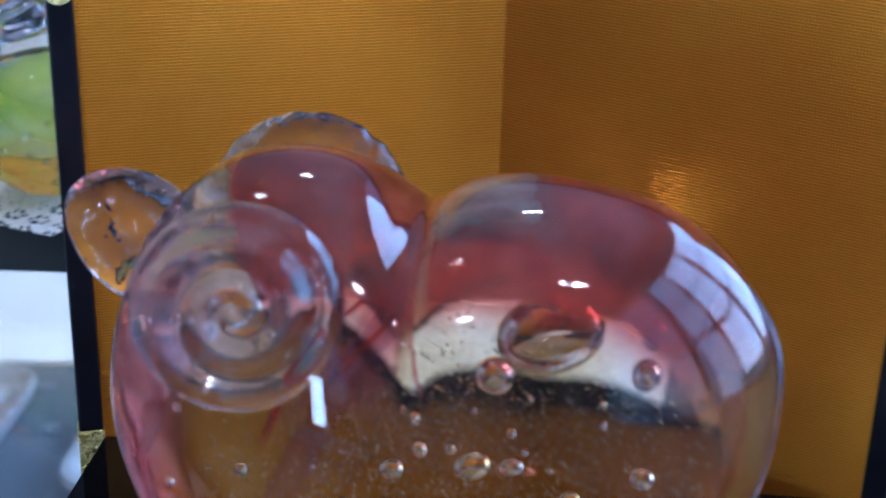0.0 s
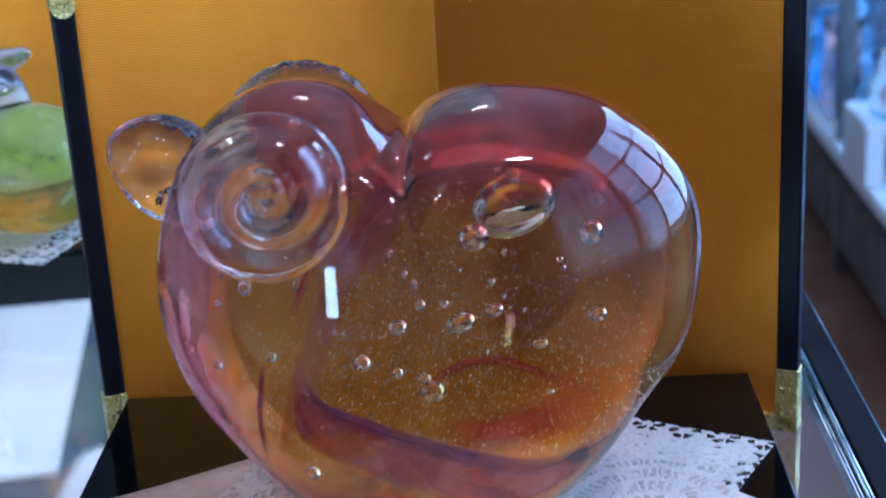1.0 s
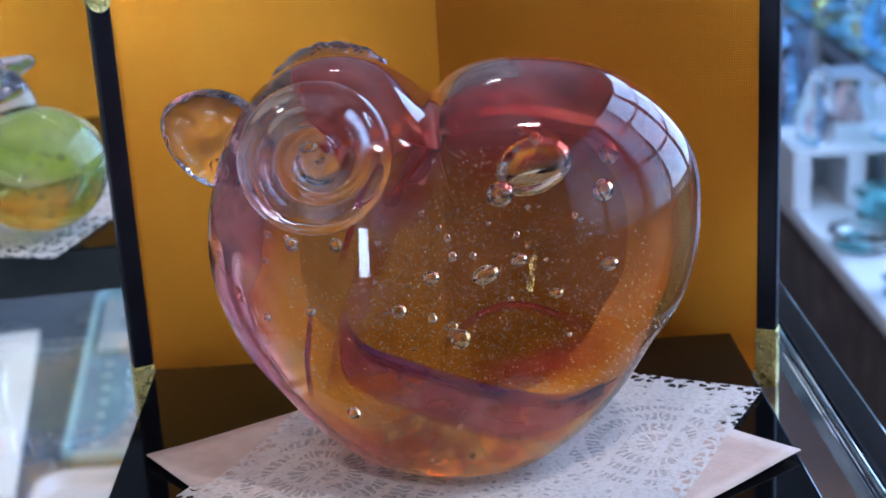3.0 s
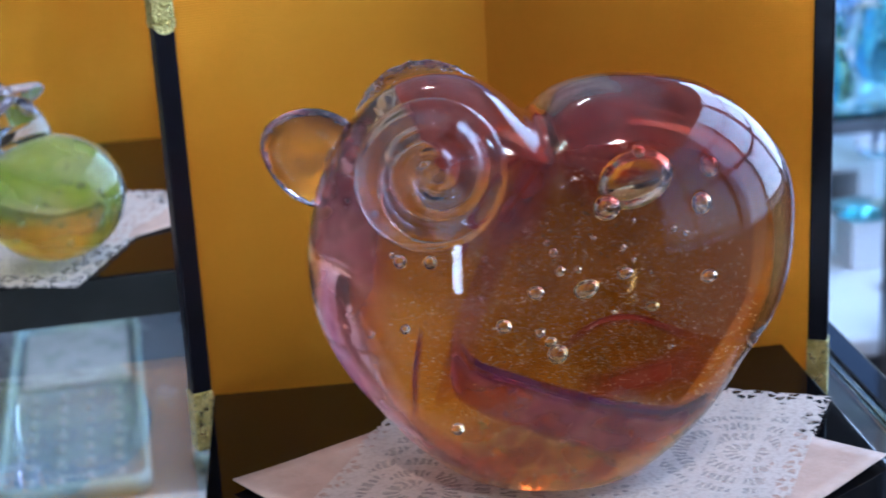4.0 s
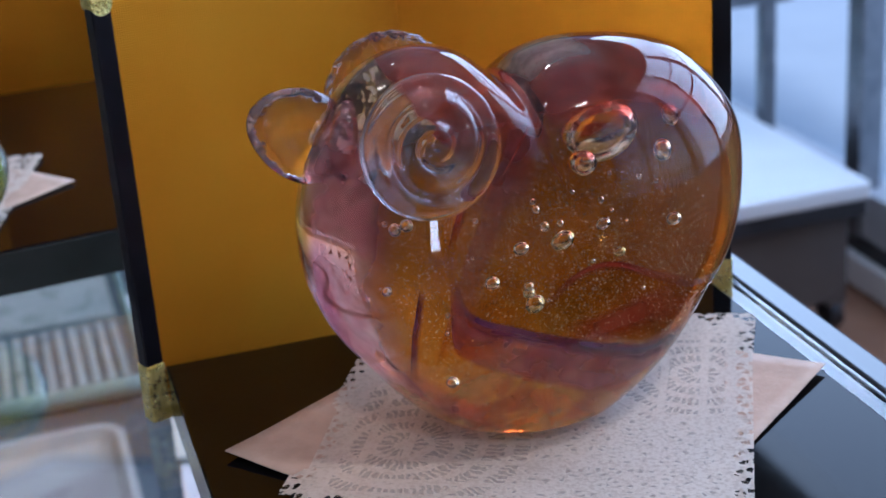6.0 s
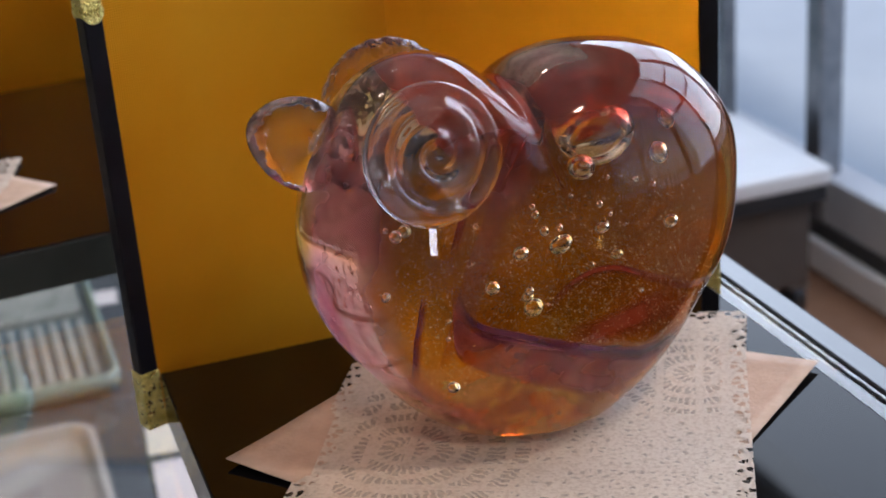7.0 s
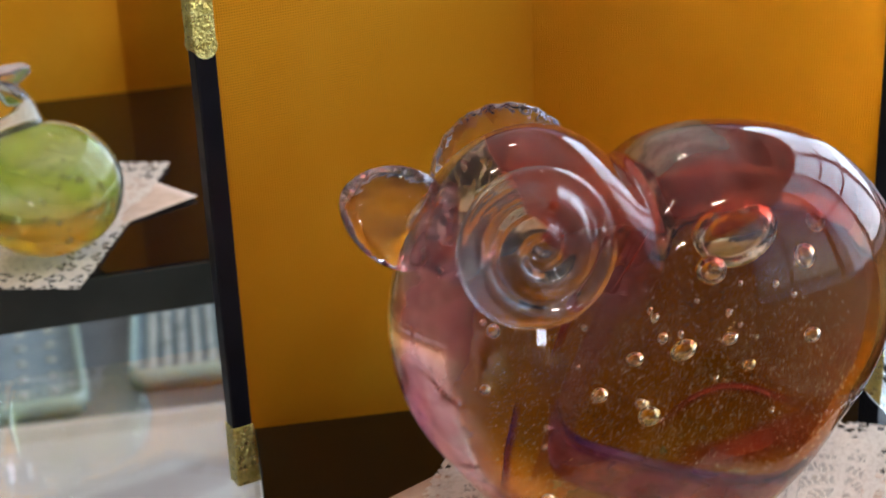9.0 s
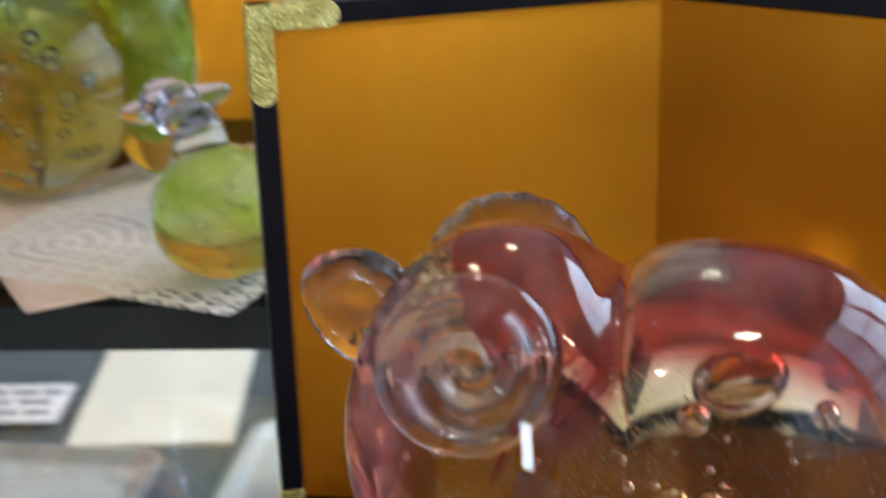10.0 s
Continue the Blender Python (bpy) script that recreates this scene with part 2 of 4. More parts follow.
FOOT_VEIL = dust_veil("foot_veil", (0.62, 0.30, 0.14), (0.96, 0.86, 0.48), 75, 900, 0.7)
PINK_VEIL = veil("pink_veil", (0.86, 0.40, 0.46), (0.97, 0.74, 0.76), 0.30, 60, 0.5)
CRIMSON_VEIL = veil("crimson_veil", (0.70, 0.08, 0.06), (0.93, 0.34, 0.20), 0.40, 70)
MAUVE_VEIL = veil("mauve_veil", (0.64, 0.22, 0.34), (0.88, 0.50, 0.56), 0.36, 80, 0.6)
FROST_VEIL = veil("frost_veil", (0.86, 0.88, 0.88), (0.97, 0.97, 0.96), 0.10, 70, 0.6)
MINT_HIGHLIGHT = veil("mint_highlight", (0.66, 0.86, 0.78), (0.90, 0.97, 0.94), 0.75, 90, 0.5)
FOLD_VEIL = veil("fold_veil", (0.80, 0.56, 0.64), (0.94, 0.82, 0.84), 0.12, 70, 0.7)
GOLDEN_VEIL = veil("golden_veil", (0.93, 0.80, 0.22), (0.98, 0.93, 0.55), 0.38, 90, 0.7)
HONEY_VEIL = veil("honey_veil", (0.82, 0.62, 0.30), (0.95, 0.80, 0.50), 0.16, 60, 0.6)
ORANGE_VEIL = veil("orange_veil", (0.70, 0.44, 0.10), (0.96, 0.78, 0.30), 0.20, 75, 0.7)
BLUSH_VEIL = veil("blush_veil", (0.86, 0.32, 0.42), (0.95, 0.58, 0.62), 0.54, 55, 0.75)
EAR_GLASS, _, _ = glass("ear_glass", (0.96, 0.89, 0.94), 1.5, 0.01, 0.0008, 220)
HORN_GLASS, _, skin = glass("horn_glass", (0.99, 0.955, 0.965), 1.26, 0.05, 0.00012, 160)
skin.inputs["Coat Weight"].default_value, skin.inputs["Coat IOR"].default_value = 1.0, 1.6
LAMB_GLASS, _, _ = glass("lamb_glass", (0.93, 0.98, 0.90), 1.34, 0.02)
RIPPLED, _, _ = glass("rippled_glass", (0.985, 0.96, 0.965), 1.5, 0.03, 0.0008, 300)
PURPLE_VEIL = veil("purple_veil", (0.40, 0.16, 0.64), (0.66, 0.36, 0.66), 0.32, 45, 0.3)
GREEN_VEIL = veil("green_veil", (0.62, 0.76, 0.05), (0.88, 0.92, 0.30), 0.46, 45, 0.55)
AMBER_VEIL = veil("amber_veil", (0.86, 0.58, 0.04), (0.95, 0.80, 0.20), 0.42, 60, 0.35)
GREEN_GLASS, _, _ = glass("green_glass", (0.84, 0.95, 0.82), 1.35)
PALE_GLASS, _, _ = glass("pale_green_glass", (0.93, 0.99, 0.96))
TRAY_GLASS = plain("cast_glass_tray", (0.11, 0.16, 0.19), (0.17, 0.22, 0.25), 14, 0.18)
CREAM = plain("cream_card", (0.80, 0.71, 0.58), (0.88, 0.80, 0.67), 9, 0.6)
CARD = plain("pink_white_card", (0.78, 0.70, 0.70), (0.84, 0.77, 0.77), 30, 0.7)
INK = plain("dark_ink", (0.03, 0.03, 0.035), (0.05, 0.05, 0.06), 60, 0.7)
DISH = plain("glazed_dish", (0.38, 0.35, 0.32), (0.46, 0.43, 0.40), 6, 0.2)
FROST = plain("frosted_glass", (0.27, 0.29, 0.27), (0.36, 0.38, 0.35), 12, 0.3)
BAND = plain("brown_glaze", (0.26, 0.22, 0.20), (0.34, 0.30, 0.28), 8, 0.3)
SHELF = plain("shelf_lining", (0.055, 0.068, 0.080), (0.10, 0.11, 0.12), 4, 0.22)
RIM_GLASS = plain("green_glass_rim", (0.22, 0.32, 0.32), (0.32, 0.40, 0.32), 20, 0.15)
TEAL_EDGE, _, _ = glass("teal_edge_glass", (0.62, 0.90, 0.88))
TEAL, _, _ = glass("teal_glass", (0.40, 0.80, 0.84))
SMOKE = plain("smoky_glass", (0.10, 0.11, 0.13), (0.18, 0.18, 0.20), 30, 0.15)
BLUE, _, _ = glass("blue_glass", (0.50, 0.70, 0.97))
ROSE, _, _ = glass("rose_glass", (0.95, 0.60, 0.55))
AMBER, _, _ = glass("amber_glass", (0.95, 0.70, 0.25))
PAVING = plain("paving", (0.48, 0.57, 0.63), (0.56, 0.65, 0.70), 1.5, 0.8)
FLAKE = plain("gold_flake", (0.62, 0.44, 0.20), (0.92, 0.76, 0.46), 300, 0.35, metal=0.3)
FLOOR = plain("brown_floor", (0.15, 0.070, 0.036), (0.21, 0.105, 0.056), 3, 0.60, spec=0.3)
WALL = plain("wall_paint", (0.60, 0.58, 0.56), (0.68, 0.66, 0.63), 2, 0.8)
WHITE = plain("white_laminate", (0.70, 0.71, 0.72), (0.78, 0.79, 0.80), 5, 0.4)
GREY = plain("grey_panel", (0.40, 0.41, 0.43), (0.48, 0.49, 0.51), 5, 0.4)
DARK = plain("dark_trim", (0.02, 0.02, 0.022), (0.035, 0.035, 0.04), 20, 0.4)
PLINTH = plain("plinth_side", (0.085, 0.070, 0.062), (0.12, 0.10, 0.09), 6, 0.5)
EDGE = plain("slate_edge", (0.016, 0.021, 0.020), (0.024, 0.030, 0.028), 30, 0.12, spec=0.6)
RAIL = plain("polished_black_rail", (0.004, 0.004, 0.005), (0.008, 0.008, 0.009), 40, 0.06, spec=0.5)
STEEL = plain("steel", (0.22, 0.23, 0.25), (0.30, 0.31, 0.33), 30, 0.35, metal=0.9)




def lamp_glow():
    m, nt, p = mat("lamp_glow")
    p.inputs["Emission Color"].default_value = (1.0, 0.82, 0.60, 1)
    p.inputs["Emission Strength"].default_value = 50
    return m


GLOW = lamp_glow()


# ---- builders ----
def part(name, bm, material, parent, label="", smooth=False):
    me = bpy.data.meshes.new(name)
    bm.to_mesh(me)
    bm.free()
    me.materials.append(material)
    if smooth:
        me.polygons.foreach_set("use_smooth", [True] * len(me.polygons))
    ob = new(name, me)
    if parent is not None:
        ob.parent = parent
    return tagged(ob, label)


def thing(name, label, category, m=None, group="", kind=""):
    ob = new(name)
    ob.empty_display_size = 0.01
    if m is not None:
        ob.matrix_world = m
    return tagged(ob, label, category, group, kind)


def box(bm, x0, x1, y0, y1, z0, z1, bevel=0.0, m=None):
    r = bmesh.ops.create_cube(bm, size=1)
    vs = r["verts"]
    for v in vs:
        v.co = Vector(((x0 + x1) / 2 + v.co.x * (x1 - x0), (y0 + y1) / 2 + v.co.y * (y1 - y0), (z0 + z1) / 2 + v.co.z * (z1 - z0)))
    if bevel:
        es = list({e for v in vs for e in v.link_edges})
        r = bmesh.ops.bevel(bm, geom=es, offset=bevel, segments=2, affect="EDGES", profile=0.5)
        vs = list({v for f in r["faces"] for v in f.verts} | {v for v in vs if v.is_valid})
    if m is not None:
        bmesh.ops.transform(bm, matrix=m, verts=[v for v in vs if v.is_valid])
    return bm


def cbox(*a, **k):
    return box(bmesh.new(), *a, **k)


def grid_mesh(bm, rows, close_u=False):
    """Faces over rows of points."""
    vr = [[bm.verts.new(p) for p in row] for row in rows]
    n = len(vr[0])
    for a, b in zip(vr, vr[1:]):
        for i in range(n if close_u else n - 1):
            j = (i + 1) % n
            bm.faces.new((a[i], a[j], b[j], b[i]))
    return vr


def tube(bm, pts, radii, seg=16):
    """A round rope along pts with rounded ends."""
    pts = [Vector(p) for p in pts]
    rows, side = [], None
    for i, p in enumerate(pts):
        d = (pts[min(i + 1, len(pts) - 1)] - pts[max(i - 1, 0)]).normalized()
        if side is None:
            side = d.orthogonal().normalized()
        side = (side - d * side.dot(d)).normalized()
        up = d.cross(side)
        rows.append([p + (side * math.cos(a) + up * math.sin(a)) * radii[i] for a in (2 * math.pi * k / seg for k in range(seg))])
    vr = grid_mesh(bm, rows, True)
    bm.faces.new(list(reversed(vr[0])))
    bm.faces.new(vr[-1])
    bmesh.ops.recalc_face_normals(bm, faces=bm.faces[:])
    return bm


def ball(bm, c, r, m=None, sub=3):
    """An ellipsoid with the three radii r, turned by m."""
    q = bmesh.ops.create_icosphere(bm, subdivisions=sub, radius=1)
    t = Matrix.Translation(c) @ (m or Matrix()) @ Matrix.Diagonal((*r, 1))
    bmesh.ops.transform(bm, matrix=t, verts=q["verts"])
    return bm


# ---- the showcase top, with the gold screen and its board ----
GLASS_Z = -0.0172
FOLD, LEFT, RIGHT = (0.0905, 0.036), (0.0, 0.0), (0.180, -0.002)


def screen(name, label, pts, z0, z1, gold_z1, brass):
    """A folding screen: gold cloth leaves in black frames with brass corners, leaf by leaf along pts (seen from -y)."""
    scr = thing(name, label, "folding screen")
    for i, (a, b) in enumerate(zip(pts, pts[1:])):
        a, b = Vector((*a, 0)), Vector((*b, 0))
        d = (b - a).normalized()
        ang = math.degrees(math.atan2(d.y, d.x))
        w = (b - a).length
        m = pose(a.x, a.y, 0, 0, 0, ang)
        l_out, r_out = i == 0, i == len(pts) - 2
        leaf = part("leaf", box(bmesh.new(), -0.0015 if not l_out else 0, w + 0.0015 if not r_out else w, 0.0010, 0.0034, z0 + 0.004, gold_z1), GOLD, scr, "gold brocade cloth leaf")
        leaf.matrix_local = m
        f = 0.0058
        bm = cbox(0 if not l_out else -f, w if not r_out else w + f, -0.0005, 0.0046, gold_z1, z1, 0.0006)
        part("top_rail", bm, FRAME, leaf).matrix_parent_inverse = Matrix()
        bm = cbox(0 if not l_out else -f, w if not r_out else w + f, -0.0005, 0.0046, z0, z0 + 0.004, 0.0006)
        part("bottom_rail", bm, FRAME, leaf)
        part("back_board", cbox(0.0005, w - 0.0005, 0.0036, 0.0043, z0 + 0.004, gold_z1), FRAME, leaf)
        for on, x0, x1 in ((l_out, -f, 0), (r_out, w, w + f)):
            if not on:
                continue
            part("stile", cbox(x0, x1, -0.0005, 0.0046, z0 + 0.004, gold_z1, 0.0006), FRAME, leaf)
            s = 1 if x0 < 0 else -1
            xo = x0 if x0 < 0 else x1
            for za, zb, top in ((z0, z0 + brass[0], False), (z1 - brass[1], z1, True)):
                bm = bmesh.new()
                e = 0.0003
                lo, hi = sorted((xo - s * e, xo + s * (f + 0.0002)))
                box(bm, lo, hi, -0.0005 - e, 0.0046 + e, za, zb + (e if top else 0), 0.0003)
                lo, hi = sorted((xo, xo + s * brass[2]))
                if top:
                    box(bm, lo, hi, -0.0005 - e, 0.0046 + e, zb - f - 0.0004, zb + e, 0.0003)
                else:
                    box(bm, lo, hi, -0.0005 - e, 0.0046 + e, za, za + 0.0045, 0.0003)
                if top:
                    for cx, cz in ((xo + s * f * 0.5, za), (xo + s * brass[2], zb - f * 0.5)):
                        bmesh.ops.create_cone(bm, cap_ends=True, segments=20, radius1=f * 0.56, radius2=f * 0.56, depth=0.0051 + 2 * e + 0.0004, matrix=pose(cx, 0.00205, cz, 90, 0, 0))
                part("corner_fitting", bm, BRASS, leaf, "stamped brass corner fitting")
    return scr


screen("folding_screen", "two-leaf gold cloth folding screen with black frame and brass corners", (LEFT, FOLD, RIGHT), GLASS_Z, 0.1312, 0.1255, (0.0185, 0.021, 0.019))

bd = part("display_board", cbox(0.0005, 0.1725, -0.205, -0.0008, GLASS_Z, 0, 0.0006), LACQUER, None)
tagged(bd, "thick black lacquered display board standing on the glass counter", "display board")


def sheet(name, corners, z, material, curl, label, thick=0.00025, n=24):
    """A thin sheet of paper over four corners (anticlockwise), slightly wavy, in its own axes."""
    c = sum((Vector((*p, 0)) for p in corners), Vector()) / 4
    e = (Vector((*corners[1], 0)) - Vector((*corners[0], 0)))
    ang = math.atan2(e.y, e.x)
    M = Matrix.Translation((c.x, c.y, z)) @ Matrix.Rotation(ang, 4, "Z")
    inv = M.inverted()
    A, B, C, D = [inv @ Vector((*p, z)) for p in corners]
    bm = bmesh.new()
    for k in (0, 1) if thick else (0,):
        rows = []
        for j in range(n + 1):
            v = j / n
            row = []
            for i in range(n + 1):
                u = i / n
                p = A * (1 - u) * (1 - v) + B * u * (1 - v) + C * u * v + D * (1 - u) * v
                h = curl * (abs(2 * u - 1) * abs(2 * v - 1)) ** 2 + 0.0003 * (1 + noise.noise((M @ p) * 45))
                row.append((p.x, p.y, h + k * thick))
            rows.append(row)
        grid_mesh(bm, rows)
    vs = list(bm.verts)
    s = (n + 1) ** 2
    rim = [i for i in range(n + 1)] + [j * (n + 1) + n for j in range(1, n + 1)] + [n * (n + 1) + i for i in range(n - 1, -1, -1)] + [j * (n + 1) for j in range(n - 1, 0, -1)]
    for a, b in zip(rim, rim[1:] + rim[:1]) if thick else ():
        bm.faces.new((vs[a], vs[b], vs[s + b], vs[s + a]))
    bmesh.ops.recalc_face_normals(bm, faces=bm.faces[:])
    ob = part(name, bm, material, None, label, True)
    ob.matrix_world = M
    return ob


tagged(sheet("paper_mat", ((0.078, -0.158), (0.1725, -0.0855), (0.101, -0.002), (0.0075, -0.0645)), 0.0002, PAPER, 0.0015, "square of plain cream paper laid cornerwise on the black board"), "", "paper mat")
tagged(sheet("lace_paper", ((0.0160, -0.0910), (0.1163, -0.1450), (0.1720, -0.0460), (0.0717, 0.0080)), 0.0006, LACE, 0.0006, "white openwork lace paper lying over the plain paper", 0), "", "lace paper")
tagged(sheet("lace_paper", ((0.0190, -0.0955), (0.1180, -0.1475), (0.1670, -0.0530), (0.0680, 0.0010)), 0.0010, UPPER_LACE, 0.0006, "second white lace paper lying on the first one", 0), "", "lace paper")

# ---- the pink heart-shaped ram ----
HC = Vector((0.0900, -0.0758, 0.0530))
HD, HB = 0.034, 0.035  # depth before and behind the rim
KNOTS = [(9, .0600), (23, .0628), (36, .0618), (49, .0595), (64, .0543), (80, .0492), (88, .0458), (93, .0420), (96, .0412), (100, .0448), (107, .0522), (114, .0572), (122, .0610), (130, .0628), (140, .0630), (158, .0612), (177, .0590), (195, .0560), (213, .0530), (232, .0536), (250, .0550), (266, .0562), (282, .0556), (297, .0530), (316, .0512), (335, .0515), (350, .0560)]


def outline(deg):
    """The heart's radius by the angle round its middle."""
    deg %= 360
    n = len(KNOTS)
    for i in range(n):
        a0, r0 = KNOTS[i]
        a1, r1 = KNOTS[(i + 1) % n]
        span = (a1 - a0) % 360
        u = ((deg - a0) % 360) / span
        if u <= 1:
            am, rm = KNOTS[i - 1]
            ap, rp = KNOTS[(i + 2) % n]
            t0 = (r1 - rm) / ((a1 - am) % 360) * span
            t1 = (rp - r0) / ((ap - a0) % 360) * span
            return (2 * u**3 - 3 * u**2 + 1) * r0 + (u**3 - 2 * u**2 + u) * t0 + (3 * u**2 - 2 * u**3) * r1 + (u**3 - u**2) * t1
    return 0.055


def heart(theta, phi, s=1.0):
    """A point of the heart: theta round it, phi from the front (0) to the back (180), s its share of the full size."""
    sp, cp = math.sin(radians(phi)), math.cos(radians(phi))
    flat = sp ** 0.9
    # the outline's notch fades towards the middle of either face
    mean = 0.0565
    r = (mean + (outline(theta) - mean) * flat**1.7) * flat
    x, z = r * math.cos(radians(theta)) * s, r * math.sin(radians(theta)) * s
    y = -HD * s * cp if cp > 0 else HB * s * abs(cp) ** 0.95
    p = HC + Vector((x, y, z))
    floor = 0.0030
    if p.z < floor + 0.003:
        d = (floor + 0.003 - p.z)
        p.z = floor + 0.003 * math.exp(-d / 0.003)
    return p


def heart_mesh(bm, s=1.0, nu=144, nv=64):
    rows = [[heart(360 * i / nu, 180 * j / nv, s) for i in range(nu)] for j in range(1, nv)]
    vr = grid_mesh(bm, rows, True)
    a, b = bm.verts.new(heart(0, 0, s)), bm.verts.new(heart(0, 180, s))
    for i in range(nu):
        k = (i + 1) % nu
        bm.faces.new((a, vr[0][k], vr[0][i]))
        bm.faces.new((b, vr[-1][i], vr[-1][k]))
    bmesh.ops.recalc_face_normals(bm, faces=bm.faces[:])
    return bm


ram = thing("glass_ram", "heart-shaped clear glass ram with pink streaks and air bubbles", "glass ornament", Matrix.Translation((HC.x, HC.y, 0.0026)))
INV = Matrix.Translation((-HC.x, -HC.y, -0.0026))


def ram_part(name, bm, material, label="", smooth=True):
    bmesh.ops.transform(bm, matrix=INV, verts=bm.verts[:])
    return part(name, bm, material, ram, label, smooth)


ram_part("body", heart_mesh(bmesh.new()), BLUSH, "solid clear glass heart body")


def kept_inside(p):
    """p, drawn in towards the heart's middle where it would come through the glass."""
    d = Vector(p) - HC
    theta = math.degrees(math.atan2(d.z, d.x))
    lo, hi = 0.0, 180.0
    for _ in range(11):
        mid = (lo + hi) / 2
        q = heart(theta, mid) - HC
        if math.atan2(math.hypot(q.x, q.z), -q.y) < math.atan2(math.hypot(d.x, d.z), -d.y):
            lo = mid
        else:
            hi = mid
    most = 0.965 * (heart(theta, lo) - HC).length
    return HC + d * min(1.0, most / max(d.length, 1e-6))


def dyed(name, rows, material, label, soft=0.3):
    """A veil of colour over rows of points; the dye thins out towards the rim. soft: one share for all sides, or one each for the first and last column and row."""
    four = soft if isinstance(soft, tuple) else (soft,) * 4
    bm = bmesh.new()
    lay = bm.verts.layers.float.new("dye")
    vr = grid_mesh(bm, [[kept_inside(p) for p in row] for row in rows])
    n, k = len(vr) - 1, len(vr[0]) - 1
    for j, row in enumerate(vr):
        for i, v in enumerate(row):
            e = min(i / k / four[0], (k - i) / k / four[1], j / n / four[2], (n - j) / n / four[3])
            e = max(0.0, min(1.0, e))
            v[lay] = e * e * (3 - 2 * e)
    return ram_part(name, bm, material, label)


def patch(t0, t1, p0, p1, s, wob, nu=40, nv=28, seed=0.0):
    """Rows over a piece of a shell inside the heart, with a wavy edge."""
    rows = []
    for j in range(nv + 1):
        v = j / nv
        row = []
        for i in range(nu + 1):
            u = i / nu
            th = t0 + (t1 - t0) * u + wob * math.sin(5 * v + seed)
            ph = p0 + (p1 - p0) * v + wob * math.sin(4.3 * u + seed * 1.7)
            row.append(heart(th, max(2, min(178, ph)), s + 0.014 * math.sin(7 * u + 4 * v + seed)))
        rows.append(row)
    return rows


def curve(pts, n):
    """n + 1 points along a smooth curve through pts."""
    pts = [Vector(p) for p in pts]
    out = []
    for i in range(n + 1):
        f = i / n * (len(pts) - 1)
        k = min(int(f), len(pts) - 2)
        u = f - k
        p0, p1, p2, p3 = pts[max(k - 1, 0)], pts[k], pts[k + 1], pts[min(k + 2, len(pts) - 1)]
        out.append(p1 + u * 0.5 * (p2 - p0) + u * u * (p0 - 2.5 * p1 + 2 * p2 - 0.5 * p3) + u**3 * (-0.5 * p0 + 1.5 * p1 - 1.5 * p2 + 0.5 * p3))
    return out


def ribbon(a, b, n=36, k=10, dip=0.003):
    """Rows of points between two curves, sagging a little away from the front."""
    A, B = curve(a, n), curve(b, n)
    return [[A[i].lerp(B[i], j / k) + Vector((0, dip * math.sin(math.pi * j / k), 0)) for i in range(n + 1)] for j in range(k + 1)]


# red overlays on the two lobes, the one behind the horn with a sharp outer edge
dyed("colour_veil", patch(14, 91, 42.5, 146, 0.965, 3, seed=0.4), RED_VEIL, "brick-red veil over the large lobe", (0.36, 0.06, 0.11, 0.25))
dyed("colour_veil", patch(91, 127, 36, 150, 0.97, 1, seed=1.4), RED_VEIL, "brick-red veil with a sharp edge over the small lobe", (0.06, 0.03, 0.12, 0.25))
dyed("colour_veil", patch(20, 84, 140, 172, 0.90, 2, seed=2.9), RED_VEIL, "brick-red veil at the back of the large lobe", 0.35)
# pale green highlight by the notch, painted as a milky layer
dyed("colour_veil", patch(66, 92, 66, 116, 0.985, 1, seed=4.4), MINT_HIGHLIGHT, "pale green highlight painted beside the notch", (0.5, 0.1, 0.35, 0.35))
# pink flank under the ear
dyed("colour_veil", patch(132, 256, 46, 98, 0.955, 4, seed=2.2), BLUSH_VEIL, "cloudy pink veil in the flank", (0.22, 0.35, 0.35, 0.35))
dyed("colour_veil", patch(146, 236, 92, 136, 0.95, 4, seed=3.2), PINK_VEIL, "pale pink veil in the flank", 0.35)
dyed("colour_veil", patch(-30, 40, 80, 104, 0.97, 3, seed=8.1), PINK_VEIL, "pale pink veil near the rim", 0.4)
# added layer that turns the window's inner reflection brown
dyed("colour_veil", patch(-62, 50, 98, 158, 0.95, 4, seed=1.1), HONEY_VEIL, "honey-coloured veil added to tint the window's inner reflection", 0.25)
dyed("colour_veil", patch(-60, -4, 98, 140, 0.93, 5, seed=5.2), ORANGE_VEIL, "thin orange veil in the glass", 0.35)


def haze(y, x0, x1, z0, z1, lean, n=30):
    """Rows over a wavy upright sheet inside the heart."""
    return [[(x0 + (x1 - x0) * i / n, y + lean * (j / n - 0.5) + 0.003 * math.sin(5 * i / n + 3 * j / n + 40 * y), z0 + (z1 - z0) * j / n) for i in range(n + 1)] for j in range(n + 1)]


dyed("dust", haze(-0.0900, 0.050, 0.128, 0.020, 0.084, 0.006), DUST_VEIL, "fine gold dust in the glass", 0.35)
dyed("dust", haze(-0.0760, 0.046, 0.134, 0.014, 0.092, -0.004), SMOKE_VEIL, "smoky dust in the glass", 0.35)
dyed("dust", haze(-0.0880, 0.058, 0.122, 0.0045, 0.030, -0.012), FOOT_VEIL, "amber and crimson dust in the foot of the heart", 0.3)
dyed("dust", haze(-0.0660, 0.050, 0.130, 0.020, 0.084, 0.003), SMOKE_VEIL, "smoky dust in the glass", 0.35)
